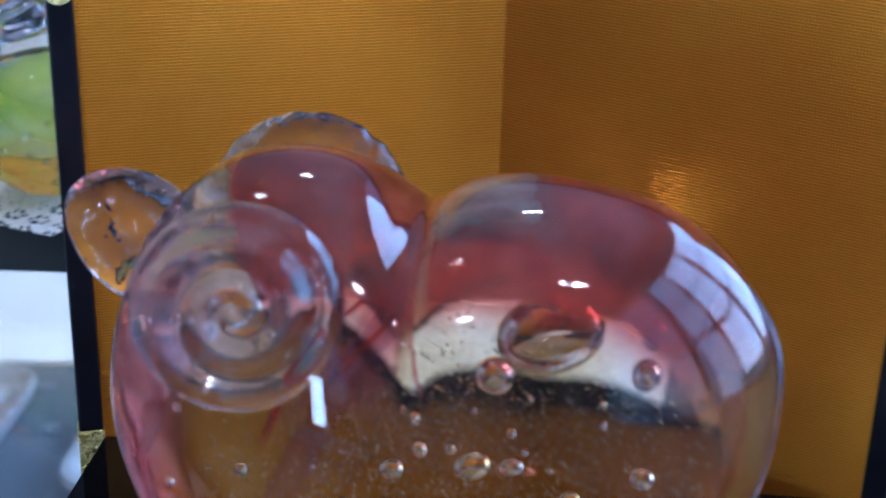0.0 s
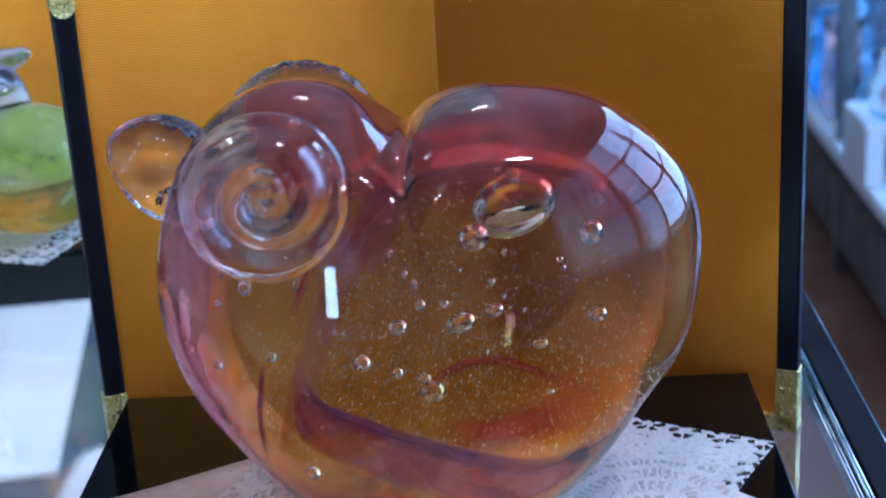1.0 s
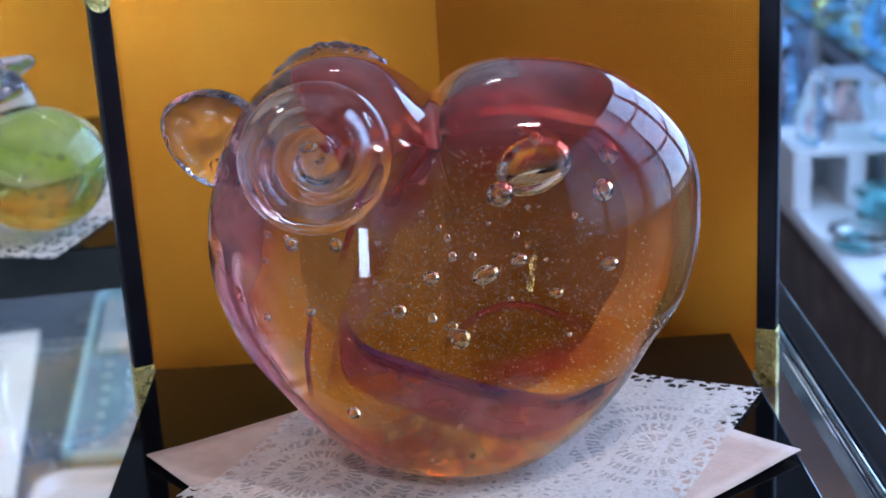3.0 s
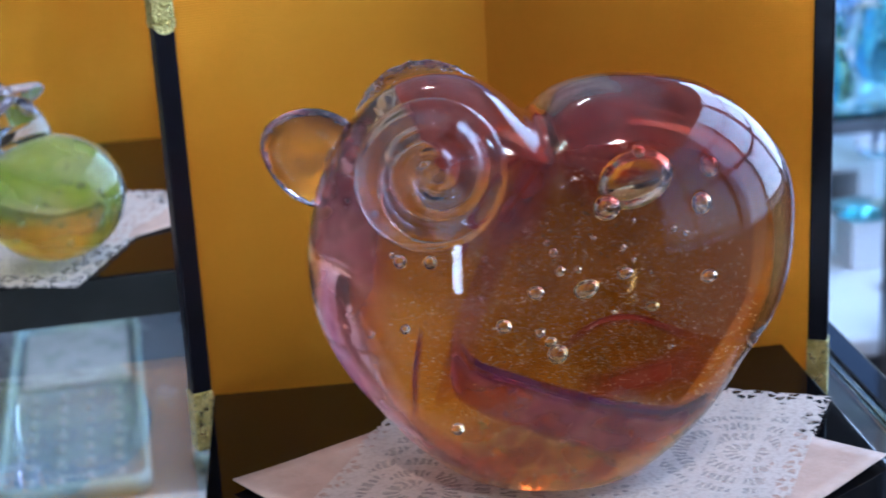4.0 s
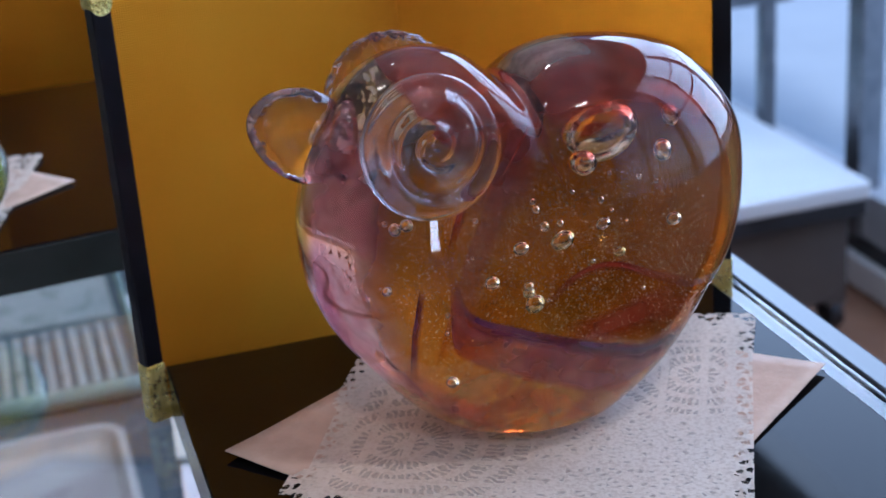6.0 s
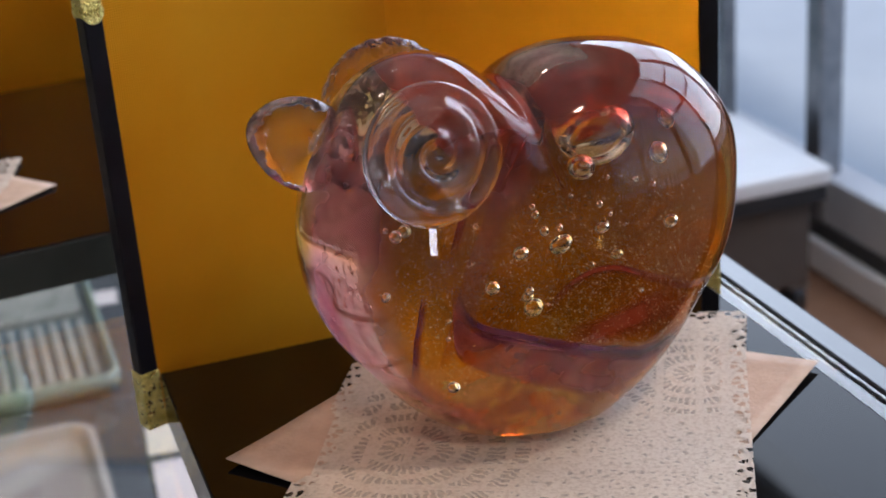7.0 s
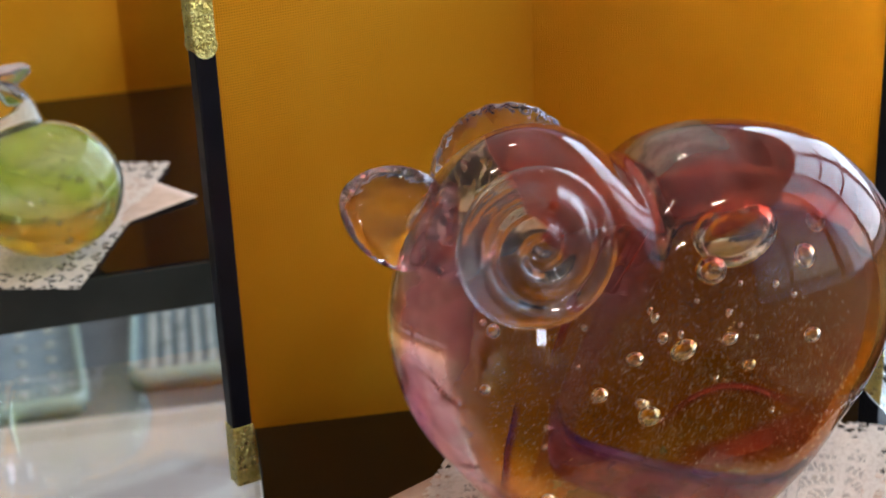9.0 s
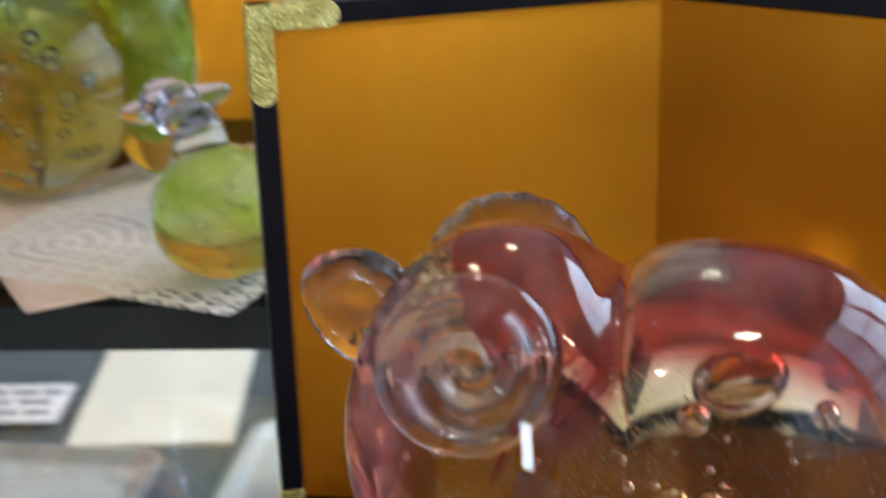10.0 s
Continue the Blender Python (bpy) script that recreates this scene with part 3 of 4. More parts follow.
TOP = ((0.0643, -0.0983, 0.0552), (0.0658, -0.0985, 0.0467), (0.0694, -0.0994, 0.0429), (0.0771, -0.1007, 0.0397), (0.0880, -0.1014, 0.0353), (0.1013, -0.1005, 0.0305), (0.1138, -0.0963, 0.0272), (0.1275, -0.0880, 0.0315))
LOW = ((0.0633, -0.0978, 0.0517), (0.0630, -0.0964, 0.0364), (0.0683, -0.0958, 0.0307), (0.0774, -0.0968, 0.0262), (0.0874, -0.0963, 0.0212), (0.0995, -0.0948, 0.0167), (0.1128, -0.0928, 0.0187), (0.1255, -0.0870, 0.0260))
dyed("colour_veil", ribbon(TOP, [(x, y + 0.001, z - 0.0040 * min(1, 9 * abs(x - 0.064) / 0.05)) for x, y, z in TOP]), PURPLE_VEIL, "purple ribbon in the glass", 0.45)
dyed("colour_veil", ribbon([(x, y + 0.0015, z - 0.001) for x, y, z in TOP], LOW), MAUVE_VEIL, "mauve veil hanging from the purple ribbon", 0.14)
dyed("colour_veil", ribbon([(x, y + 0.001, z + 0.0012) for x, y, z in TOP], [(x, y + 0.001, z - 0.0016) for x, y, z in TOP], 36, 8, 0), PURPLE_VEIL, "purple ribbon in the glass", 0.3)
dyed("colour_veil", ribbon(((0.0578, -0.0948, 0.0517), (0.0570, -0.0938, 0.0437), (0.0564, -0.0923, 0.0377), (0.0570, -0.0878, 0.0267)), ((0.0568, -0.0948, 0.0517), (0.0554, -0.0933, 0.0437), (0.0550, -0.0913, 0.0377), (0.0558, -0.0873, 0.0267))), PURPLE_VEIL, "purple ribbon in the glass", 0.25)
ARC = ((0.0852, -0.0933, 0.0397), (0.0909, -0.0933, 0.0461), (0.0982, -0.0933, 0.0497), (0.1057, -0.0928, 0.0492), (0.1150, -0.0918, 0.0447), (0.1243, -0.0898, 0.0407))
dyed("colour_veil", ribbon([(x, y, z + 0.0012) for x, y, z in ARC], [(x, y, z - 0.0016) for x, y, z in ARC]), CRIMSON_VEIL, "thin red thread in the glass", 0.4)
dyed("colour_veil", ribbon(((0.0901, -0.0933, 0.0377), (0.0995, -0.0928, 0.0387), (0.1118, -0.0913, 0.0417), (0.1253, -0.0888, 0.0437)), ((0.0901, -0.0923, 0.0287), (0.0995, -0.0918, 0.0287), (0.1118, -0.0903, 0.0297), (0.1253, -0.0883, 0.0337))), CRIMSON_VEIL, "red smear in the glass", 0.45)
dyed("colour_veil", ribbon(((0.0842, -0.0873, 0.0877), (0.0780, -0.0933, 0.0852), (0.0708, -0.0968, 0.0767), (0.0658, -0.0978, 0.0667)), ((0.0846, -0.0873, 0.0872), (0.0876, -0.0943, 0.0822), (0.0870, -0.0978, 0.0757), (0.0818, -0.0998, 0.0687))), MAUVE_VEIL, "mauve fold running down from the notch", 0.36)
dyed("colour_veil", ribbon(((0.0844, -0.0878, 0.0877), (0.0783, -0.0928, 0.0855), (0.0711, -0.0963, 0.0769), (0.0648, -0.0978, 0.0617)), ((0.0830, -0.0878, 0.0856), (0.0750, -0.0923, 0.0820), (0.0680, -0.0958, 0.0734), (0.0624, -0.0978, 0.0596))), CRIMSON_VEIL, "thin red thread in the glass", 0.2)
dyed("colour_veil", ribbon(((0.0558, -0.0848, 0.0297), (0.0640, -0.0878, 0.0247), (0.0720, -0.0888, 0.0207), (0.0800, -0.0878, 0.0187)), ((0.0628, -0.0798, 0.0157), (0.0690, -0.0818, 0.0107), (0.0750, -0.0828, 0.0087), (0.0810, -0.0828, 0.0087))), MAUVE_VEIL, "rose veil in the foot of the heart", 0.48)
dyed("colour_veil", ribbon(((0.0866, -0.0890, 0.0890), (0.0760, -0.0970, 0.0780), (0.0660, -0.0990, 0.0590), (0.0610, -0.0985, 0.0440), (0.0582, -0.0950, 0.0300)), ((0.0880, -0.0890, 0.0885), (0.0810, -0.0980, 0.0750), (0.0735, -0.1000, 0.0590), (0.0695, -0.0995, 0.0480), (0.0662, -0.0960, 0.0340))), FOLD_VEIL, "mauve fold running from the notch to the ribbon", (0.12, 0.12, 0.15, 0.30))
dyed("colour_veil", patch(246, 300, 52, 88, 0.93, 4, seed=7.4), GOLDEN_VEIL, "yellow veil in the foot of the heart", 0.35)
dyed("colour_veil", patch(232, 312, 100, 152, 0.88, 5, seed=6.2), GOLDEN_VEIL, "amber veil in the glass", 0.25)


for a, b, c in (((0.0862, -0.0925, 0.0880), (0.0795, -0.0985, 0.0820), (0.0735, -0.1010, 0.0755)), ((0.0866, -0.0925, 0.0878), (0.0885, -0.1000, 0.0800), (0.0910, -0.1030, 0.0735)), ((0.0870, -0.0920, 0.0884), (0.0960, -0.0960, 0.0905), (0.1080, -0.0965, 0.0925))):
    dyed("colour_veil", ribbon((a, b, c), [(x + 0.0008, y + 0.0030, z - 0.0022) for x, y, z in (a, b, c)], 24, 6, 0), CRIMSON_VEIL, "dark red fold fanning out from the notch", (0.1, 0.4, 0.12, 0.5))


def pancake(c, m, rim, front, back, nu=112, nv=44):
    """A flat piece of glass facing -y: rim(a) gives its edge, front(q, a) and back(q, a) the height of its faces."""
    rows = []
    for side, k in ((front, -1), (back, 1)):
        face = []
        for j in range(1, nv + 1):
            q = math.sin(math.pi / 2 * j / nv)
            row = []
            for i in range(nu):
                a = 2 * math.pi * i / nu
                x, z = rim(a)
                row.append(m @ Vector((q * x, k * side(q, a), q * z)) + Vector(c))
            face.append(row)
        rows.append(face)
    bm = bmesh.new()
    vf = grid_mesh(bm, rows[0], True)
    vb = grid_mesh(bm, rows[1][:-1], True)
    for i in range(nu):
        n = (i + 1) % nu
        bm.faces.new((vf[-1][i], vf[-1][n], vb[-1][n], vb[-1][i]))
    for ring, y in ((vf, -front(0, 0)), (vb, back(0, 0))):
        p = bm.verts.new(m @ Vector((0, y, 0)) + Vector(c))
        for i in range(nu):
            bm.faces.new((p, ring[0][i], ring[0][(i + 1) % nu]))
    bmesh.ops.recalc_face_normals(bm, faces=bm.faces[:])
    return bm


def coil(c, m, radius, thick, turns, ridge, ripple=0.0):
    """A ram's horn: a round piece of glass whose face rises in a spiral rope."""
    def front(q, a):
        s = turns * q**0.85 - a / (2 * math.pi)
        rope = 0.5 - 0.5 * math.cos(2 * math.pi * s)
        edge = math.sqrt(max(0.0, 1 - q**7))
        return (thick + ridge * rope**0.8 * min(1, 5 * q)) * edge

    def rim(a):
        r = radius * (1 + ripple * (math.sin(a * 19) + 0.7 * math.sin(a * 27 + 1)) + 0.012 * math.sin(2 * a + 0.6))
        return r * math.cos(a), r * math.sin(a)

    return pancake(c, m, rim, front, lambda q, a: thick * 0.7 * math.sqrt(max(0.0, 1 - q**5)))


ram_part("horn", coil((0.0598, -0.0992, 0.0876), pose(0, 0, 0, -14, 0, 6), 0.0172, 0.0030, 2.6, 0.0023), HORN_GLASS, "coiled clear glass horn")
ram_part("horn", coil((0.0630, -0.0560, 0.0868), pose(0, 0, 0, 10, 0, 186), 0.0184, 0.0062, 2.2, 0.0010, 0.008), RIPPLED, "coiled clear glass horn with a rippled rim")


def ear_rim(a):
    """Leaf shape, blunt at the tip (-x) and drawn in where it grows from the head."""
    return 0.0160 * math.cos(a) - 0.0008, 0.0114 * math.sin(a) * (1 - 0.10 * math.cos(a) - 0.20 * math.cos(a) ** 2) - 0.0014 * math.cos(a)


def ear_face(q, a):
    """A thick lip round a shallow cup, crossed by one S-shaped fold."""
    x, z = q * math.cos(a), q * math.sin(a)
    pillow = 0.0058 * math.sqrt(max(0.0, 1 - q**2.6))
    cup = 0.0032 * math.exp(-(((x + 0.22) / 0.36) ** 2 + ((z - 0.02) / 0.46) ** 2))
    crease = x - 0.34 - 0.22 * math.sin(2.6 * z)
    fold = 0.0040 * math.exp(-((crease - 0.10) / 0.13) ** 2) - 0.0028 * math.exp(-((crease + 0.14) / 0.11) ** 2)
    crinkle = 0.0011 * max(0.0, -x - 0.45) * noise.noise(Vector((x * 7, z * 7, 0.3)))
    return max(0.0, pillow - cup + fold * (1 - q**4) + crinkle * (1 - q**6))


ram_part("ear", pancake((0.0378, -0.0730, 0.0858), pose(0, 0, 0, -10, 20, -6), ear_rim, ear_face, lambda q, a: 0.0050 * math.sqrt(max(0.0, 1 - q**2.6))), EAR_GLASS, "folded clear glass ear")

fold = curve(((0.0472, -0.0770, 0.0925), (0.0440, -0.0835, 0.0905), (0.0425, -0.0860, 0.0855), (0.0440, -0.0850, 0.0800), (0.0475, -0.0810, 0.0775)), 28)
ram_part("ear_fold", tube(bmesh.new(), fold, [0.0024 + 0.0014 * math.sin(math.pi * i / 28) for i in range(29)], 20), EAR_GLASS, "rolled clear glass fold at the root of the ear")

# bubbles of air, in millimetres: the large ones by middle, three radii and tilt, the small ones by middle and radius
LARGE = (
    (107.7, -76.8, 75, 8.6, 5, 5.4, -18), (100, -85.3, 72.4, 3.1, 2.9, 2.6, -10), (96.1, -73.7, 52.5, 3, 2.3, 2.1, -18), (121.7, -72.6, 68.1, 2.3, 2.2, 2.4, 0),
    (90, -68.6, 37.1, 2.3, 2, 2.3, 0), (123.7, -78.5, 77.6, 2.2, 2.2, 2.4, 0), (122.2, -77.5, 54, 1.9, 1.6, 1.6, -10), (103.2, -86.2, 58.4, 1.9, 1.5, 1.4, -15),
    (84.2, -81.9, 54.6, 1.9, 1.7, 1.6, -8), (76.9, -82.5, 47.6, 1.75, 1.6, 1.7, 0), (108.4, -80, 81.7, 1.5, 1.4, 1.3, 0), (110.6, -68.7, 46.1, 1.5, 1.3, 1.2, -8),
    (88.4, -70, 40.3, 1.4, 1.2, 1.2, 0),
)
SMALL = (
    (65.9, -59.9, 56.9, 1.4), (83.8, -88.6, 47, 1.1), (60.1, -63.3, 44, 1), (105.4, -79.9, 83.2, 0.9), (88, -82.7, 63.1, 0.9), (48, -74.5, 60.2, 0.8),
    (93.5, -82.8, 59.1, 0.8), (82.5, -83.8, 75.3, 0.8), (103, -86.3, 64, 0.75), (54.3, -79.9, 64.4, 0.7), (86.1, -87.5, 66.6, 0.7), (50.8, -75.9, 64.3, 0.7),
    (50, -76.3, 58.7, 0.7), (115.4, -73.2, 63.5, 0.65), (88.6, -86.3, 20.5, 0.6), (82.7, -78.4, 67.3, 0.6), (65.7, -84.9, 42.1, 0.6), (105.7, -85.6, 69.4, 0.55),
    (105.2, -87.3, 61.5, 0.55), (88.1, -89.1, 42.9, 0.5), (105, -86, 88, 0.7), (117, -86, 66, 0.6), (109, -86, 58, 0.5), (89, -86, 60, 1.1),
    (73, -86, 64, 0.7), (46.5, -80, 66, 0.9), (49, -80, 47, 0.9), (65, -86, 38, 0.6), (91, -86, 13, 0.6), (55, -84, 64, 1.5), (66, -86, 25, 1.5),
    (97, -84, 66, 0.5), (101, -83, 49, 0.6), (72, -85, 55, 0.5), (79, -84, 33, 0.5), (113, -82, 40, 0.6),
)
for x, y, z, ra, rb, rc, tilt in LARGE + tuple((x, y, z, r, r * 0.92, r * 1.1, 0) for x, y, z, r in SMALL):
    bm = ball(bmesh.new(), (x / 1000, y / 1000, z / 1000), (ra / 1000, rb / 1000, rc / 1000), pose(0, 0, 0, 0, tilt, 0), 3)
    ram_part("bubble", bm, AIR)

rnd = random.Random(4)
bm = bmesh.new()
for k in range(6000):
    while True:
        p = Vector((rnd.uniform(-1, 1), rnd.uniform(-1, 1), rnd.uniform(-1, 1)))
        if p.length < 1:
            break
    c = Vector((0.093 + 0.040 * p.x, -0.076 + 0.026 * p.y, 0.048 + 0.032 * p.z - 0.10 * (0.04 * p.x) ** 2))
    r = rnd.uniform(0.00012, 0.00023) if k % 14 else rnd.uniform(0.00026, 0.00038)
    u = Vector((rnd.gauss(0, 1), rnd.gauss(0, 1), rnd.gauss(0, 1))).normalized()
    v = u.orthogonal().normalized()
    w = u.cross(v)
    a, b, d, e = [bm.verts.new(c + q * r) for q in (v, w - 0.3 * v, -0.4 * v - w, u)]
    for f in ((a, b, d), (a, e, b), (b, e, d), (d, e, a)):
        bm.faces.new(f)
tagged(ram_part("glitter", bm, FLAKE, "tiny gold specks in the glass", False), kind="stuff")

# ---- glass counter ----
counter = thing("glass_counter", "clear glass counter top with a polished black edge rail", "counter", Matrix.Translation((0, 0, GLASS_Z)))
part("pane", cbox(-0.9, 0.1955, -0.5, 1.5, -0.006, -0.0002, 0.0006), SHEET, counter, "clear glass pane").visible_shadow = False
part("polished_edge", cbox(0.1957, 0.1980, -0.5, 1.5, -0.006, 0.0003, 0.0008), PALE_GLASS, counter, "bevelled pale glass edge")
part("base", cbox(-0.95, 0.19, 0.25, 1.75, -0.882, -0.5140, 0.004), DARK, counter, "dark showcase base")
for x, y in ((-0.88, -0.48), (-0.88, 1.48), (0.185, 1.48), (0.185, -0.48)):
    part("post", cbox(x - 0.006, x + 0.006, y - 0.006, y + 0.006, -0.4825 if y > 0 else -0.882, -0.0063), STEEL, counter)
part("rail", cbox(0.1985, 0.2085, -0.5, 1.5, -0.02, 0.0005, 0.001), RAIL, counter, "polished black rail")

# ---- the green lambs' board and screen ----
gm = pose(-0.08, 0.118, 0, 0, 0, 6)
gb = part("display_board", cbox(-0.22, 0.14, 0, 0.222, GLASS_Z, 0, 0.0006), LACQUER, None)
gb.matrix_world = gm
part("front_edge", cbox(-0.2195, 0.1395, -0.0012, -0.0002, GLASS_Z + 0.0005, -0.0005, 0.0003), EDGE, gb, "slate-grey lacquered front edge")
tagged(gb, "wide black lacquered board under the green glass lambs", "display board")
screen("folding_screen", "gold folding screen standing behind the green glass lambs", ((-0.235, 0.384), (-0.138, 0.336), (-0.040, 0.384), (0.055, 0.334)), GLASS_Z, 0.19, 0.184, (0.0185, 0.021, 0.019))

def green_sheet(name, corners, z, material, label, cat):
    return tagged(sheet(name, corners, z, material, 0.0006, label, 0 if material is LACE else 0.00025), "", cat)


green_sheet("paper_mat", ((-0.122, 0.104), (-0.0095, 0.188), (-0.090, 0.300), (-0.205, 0.215)), 0.0002, PAPER, "plain pale paper under the green glass lambs", "paper mat")
green_sheet("lace_paper", ((-0.175, 0.145), (-0.0515, 0.1075), (-0.019, 0.232), (-0.140, 0.270)), 0.0006, LACE, "lace paper under the green glass lambs", "lace paper")


def lamb(name, label, body, head, ears, extra, veils, bubbles):
    """A glass lamb: egg-shaped body, small head and two ears, with colour inside."""
    c = Vector(body[0])
    ob = thing(name, label, "glass ornament", Matrix.Translation((c.x, c.y, 0.0026)))
    inv = Matrix.Translation((-c.x, -c.y, -0.0026))

    def add(n, bm, material, lab=""):
        bmesh.ops.transform(bm, matrix=inv, verts=bm.verts[:])
        return part(n, bm, material, ob, lab, True)

    bm = ball(bmesh.new(), body[0], body[1], pose(0, 0, 0, 0, body[2], 0), 5)
    for v in bm.verts:
        v.co.z = max(v.co.z, 0.0031)
    add("body", bm, LAMB_GLASS, "clear glass body")
    add("head", ball(bmesh.new(), head[0], (head[1] * 1.25, head[1] * 1.05, head[1]), pose(0, 0, 0, 0, 20, 0), 4), EAR_GLASS, "clear glass head")
    neck = curve((Vector(head[0]) + Vector((0, 0, -head[1] * 0.5)), (Vector(head[0]) + c) / 2 + Vector((0, 0, 0.012)), c + Vector((-0.008, 0.006, body[1][2] * 0.8))), 14)
    add("neck", tube(bmesh.new(), neck, [head[1] * (0.86 + 0.0022 * i * i) for i in range(15)], 20), LAMB_GLASS)
    for e in ears:
        h = Vector(head[0])
        path = curve((h, h.lerp(Vector(e), 0.5) + Vector((0, 0, -0.001)), e), 14)
        add("ear", tube(bmesh.new(), path, [head[1] * (0.44 + 0.14 * math.sin(math.pi * i / 12)) * (1 - 0.5 * (i / 14) ** 4) for i in range(15)], 16), EAR_GLASS, "pointed clear glass ear")
    for p, r in extra:
        add("lobe", ball(bmesh.new(), p, r, None, 4), GREEN_GLASS, "pale green glass lobe")
        bm = bmesh.new()
        lay = bm.verts.layers.float.new("dye")
        ball(bm, p, [q * 0.7 for q in r], None, 4)
        for v in bm.verts:
            v[lay] = 0.9
        add("colour_veil", bm, GREEN_VEIL, "green veil in the lobe")
    for mt, s, z0, z1, lab in veils:
        bm = bmesh.new()
        lay = bm.verts.layers.float.new("dye")
        rows = []
        for j in range(15):
            f = z0 + (z1 - z0) * j / 14
            rr = math.sqrt(max(0.02, 1 - f * f))
            rows.append([c + Vector((body[1][0] * s * rr * math.cos(a), body[1][1] * s * rr * math.sin(a), body[1][2] * s * f)) for a in (2 * math.pi * i / 40 for i in range(40))])
        vr = grid_mesh(bm, rows, True)
        for j, row in enumerate(vr):
            for i, v in enumerate(row):
                e = min(1, min(j, 14 - j) / 2.5)
                v[lay] = e * (0.75 + 0.25 * math.sin(i * 0.31 + j * 0.5 + s * 9))
        add("colour_veil", bm, mt, lab)
    rb = random.Random(9)
    for _ in range(bubbles):
        way = Vector((rb.uniform(-0.8, 0.8), -rb.uniform(0.4, 1), rb.uniform(-0.8, 0.8))).normalized() * rb.uniform(0.84, 0.91)
        p = c + Vector((way.x * body[1][0], way.y * body[1][1], way.z * body[1][2]))
        r = rb.uniform(0.0014, 0.0032) * (1 if bubbles > 20 else 0.4)
        add("bubble", ball(bmesh.new(), p, (r * 1.3, r, r), pose(0, 0, 0, 0, rb.uniform(-40, 40), 0), 2), AIR)
    return ob


lamb("glass_lamb", "small clear and lime-green glass lamb on lace paper", ((-0.0605, 0.1395, 0.0268), (0.0265, 0.0240, 0.0238), -8), ((-0.0835, 0.1600, 0.0600), 0.0088), ((-0.0640, 0.1690, 0.0632), (-0.1010, 0.1570, 0.0560)), (), ((FROST_VEIL, 0.95, -0.55, 0.98, "milky white veil"), (GREEN_VEIL, 0.72, -0.42, 0.80, "lime green veil"), (AMBER_VEIL, 0.90, -0.97, -0.36, "amber veil")), 20)
lamb("glass_lamb", "large green and amber glass sheep full of bubbles", ((-0.1640, 0.2250, 0.0475), (0.0440, 0.0380, 0.0450), 6), ((-0.215, 0.205, 0.090), 0.014), ((-0.240, 0.215, 0.098), (-0.200, 0.235, 0.100)), (((-0.1220, 0.2450, 0.0575), (0.0210, 0.0200, 0.0540)),), ((AMBER_VEIL, 0.83, -0.98, 0.80, "amber veil"), (GREEN_VEIL, 0.78, 0.3, 0.98, "green veil")), 60)

# ---- the lower shelf seen through the glass ----
SZ = -0.50


def structure(name, bm, material):
    return tagged(part(name, bm, material, None), kind="structure")


structure("lower_shelf", cbox(-0.95, 0.19, 0.25, 1.75, SZ - 0.03, SZ), SHELF)


def dish(name, label, x0, x1, y0, y1, h, material, rim=0.012, corner=0.02, turn=0, rim_mat=None):
    """A shallow rounded rectangular dish with a raised rim."""
    t = thing(name, label, "dish", pose((x0 + x1) / 2, (y0 + y1) / 2, SZ + 0.0005, 0, 0, turn))
    w, d = (x1 - x0) / 2, (y1 - y0) / 2

    def loop(inset, z, n=8):
        a, b, c = w - inset, d - inset, max(0.002, corner - inset)
        return [Vector((sx * (a - c) + c * math.cos(q), sy * (b - c) + c * math.sin(q), z)) for sx, sy, q0 in ((1, 1, 0), (-1, 1, 90), (-1, -1, 180), (1, -1, 270)) for q in (radians(q0 + 90 * k / n) for k in range(n + 1))]

    bm = bmesh.new()
    rows = [loop(rim * 0.5, 0), loop(0, h * 0.6), loop(0.001, h), loop(rim * 0.5, h), loop(rim, h * 0.45), loop(rim * 2, h * 0.4)]
    vr = grid_mesh(bm, rows, True)
    bm.faces.new(vr[-1])
    bm.faces.new(list(reversed(vr[0])))
    bmesh.ops.recalc_face_normals(bm, faces=bm.faces[:])
    part("dish_body", bm, material, t)
    if rim_mat:
        bm = bmesh.new()
        rows = [loop(-0.0012, h * 0.25), loop(-0.0012, h * 0.7), loop(0.0005, h + 0.0015), loop(rim * 0.5, h + 0.0015), loop(rim * 0.95, h * 0.6), loop(rim * 0.8, h * 0.3)]
        grid_mesh(bm, rows + rows[:1], True)
        bmesh.ops.remove_doubles(bm, verts=bm.verts[:], dist=1e-6)
        bmesh.ops.recalc_face_normals(bm, faces=bm.faces[:])
        part("rim", bm, rim_mat, t, "pale green glass rim", True)
    return t, w, d


t, w, d = dish("ridged_tray", "cast glass tray with a ridged front and flat white back", -0.098, 0.064, 1.005, 1.42, 0.022, TRAY_GLASS, 0.008, rim_mat=RIM_GLASS)
for i in range(9):
    x = -w + 0.022 + i * (2 * w - 0.044) / 8
    part("ridge", cbox(x - 0.0042, x + 0.0042, -d + 0.014, -d + 0.175, 0.0088, 0.0150, 0.0015), FROST, t)
part("flat_plate", cbox(-w + 0.016, w - 0.016, -d + 0.190, d - 0.014, 0.0088, 0.0165, 0.002), FROST, t, "flat frosted plate")
t, w, d = dish("dimpled_tray", "blue-grey cast glass tray with rows of studs", -0.309, -0.161, 0.960, 1.44, 0.022, TRAY_GLASS, 0.008, turn=6, rim_mat=RIM_GLASS)
stud = None
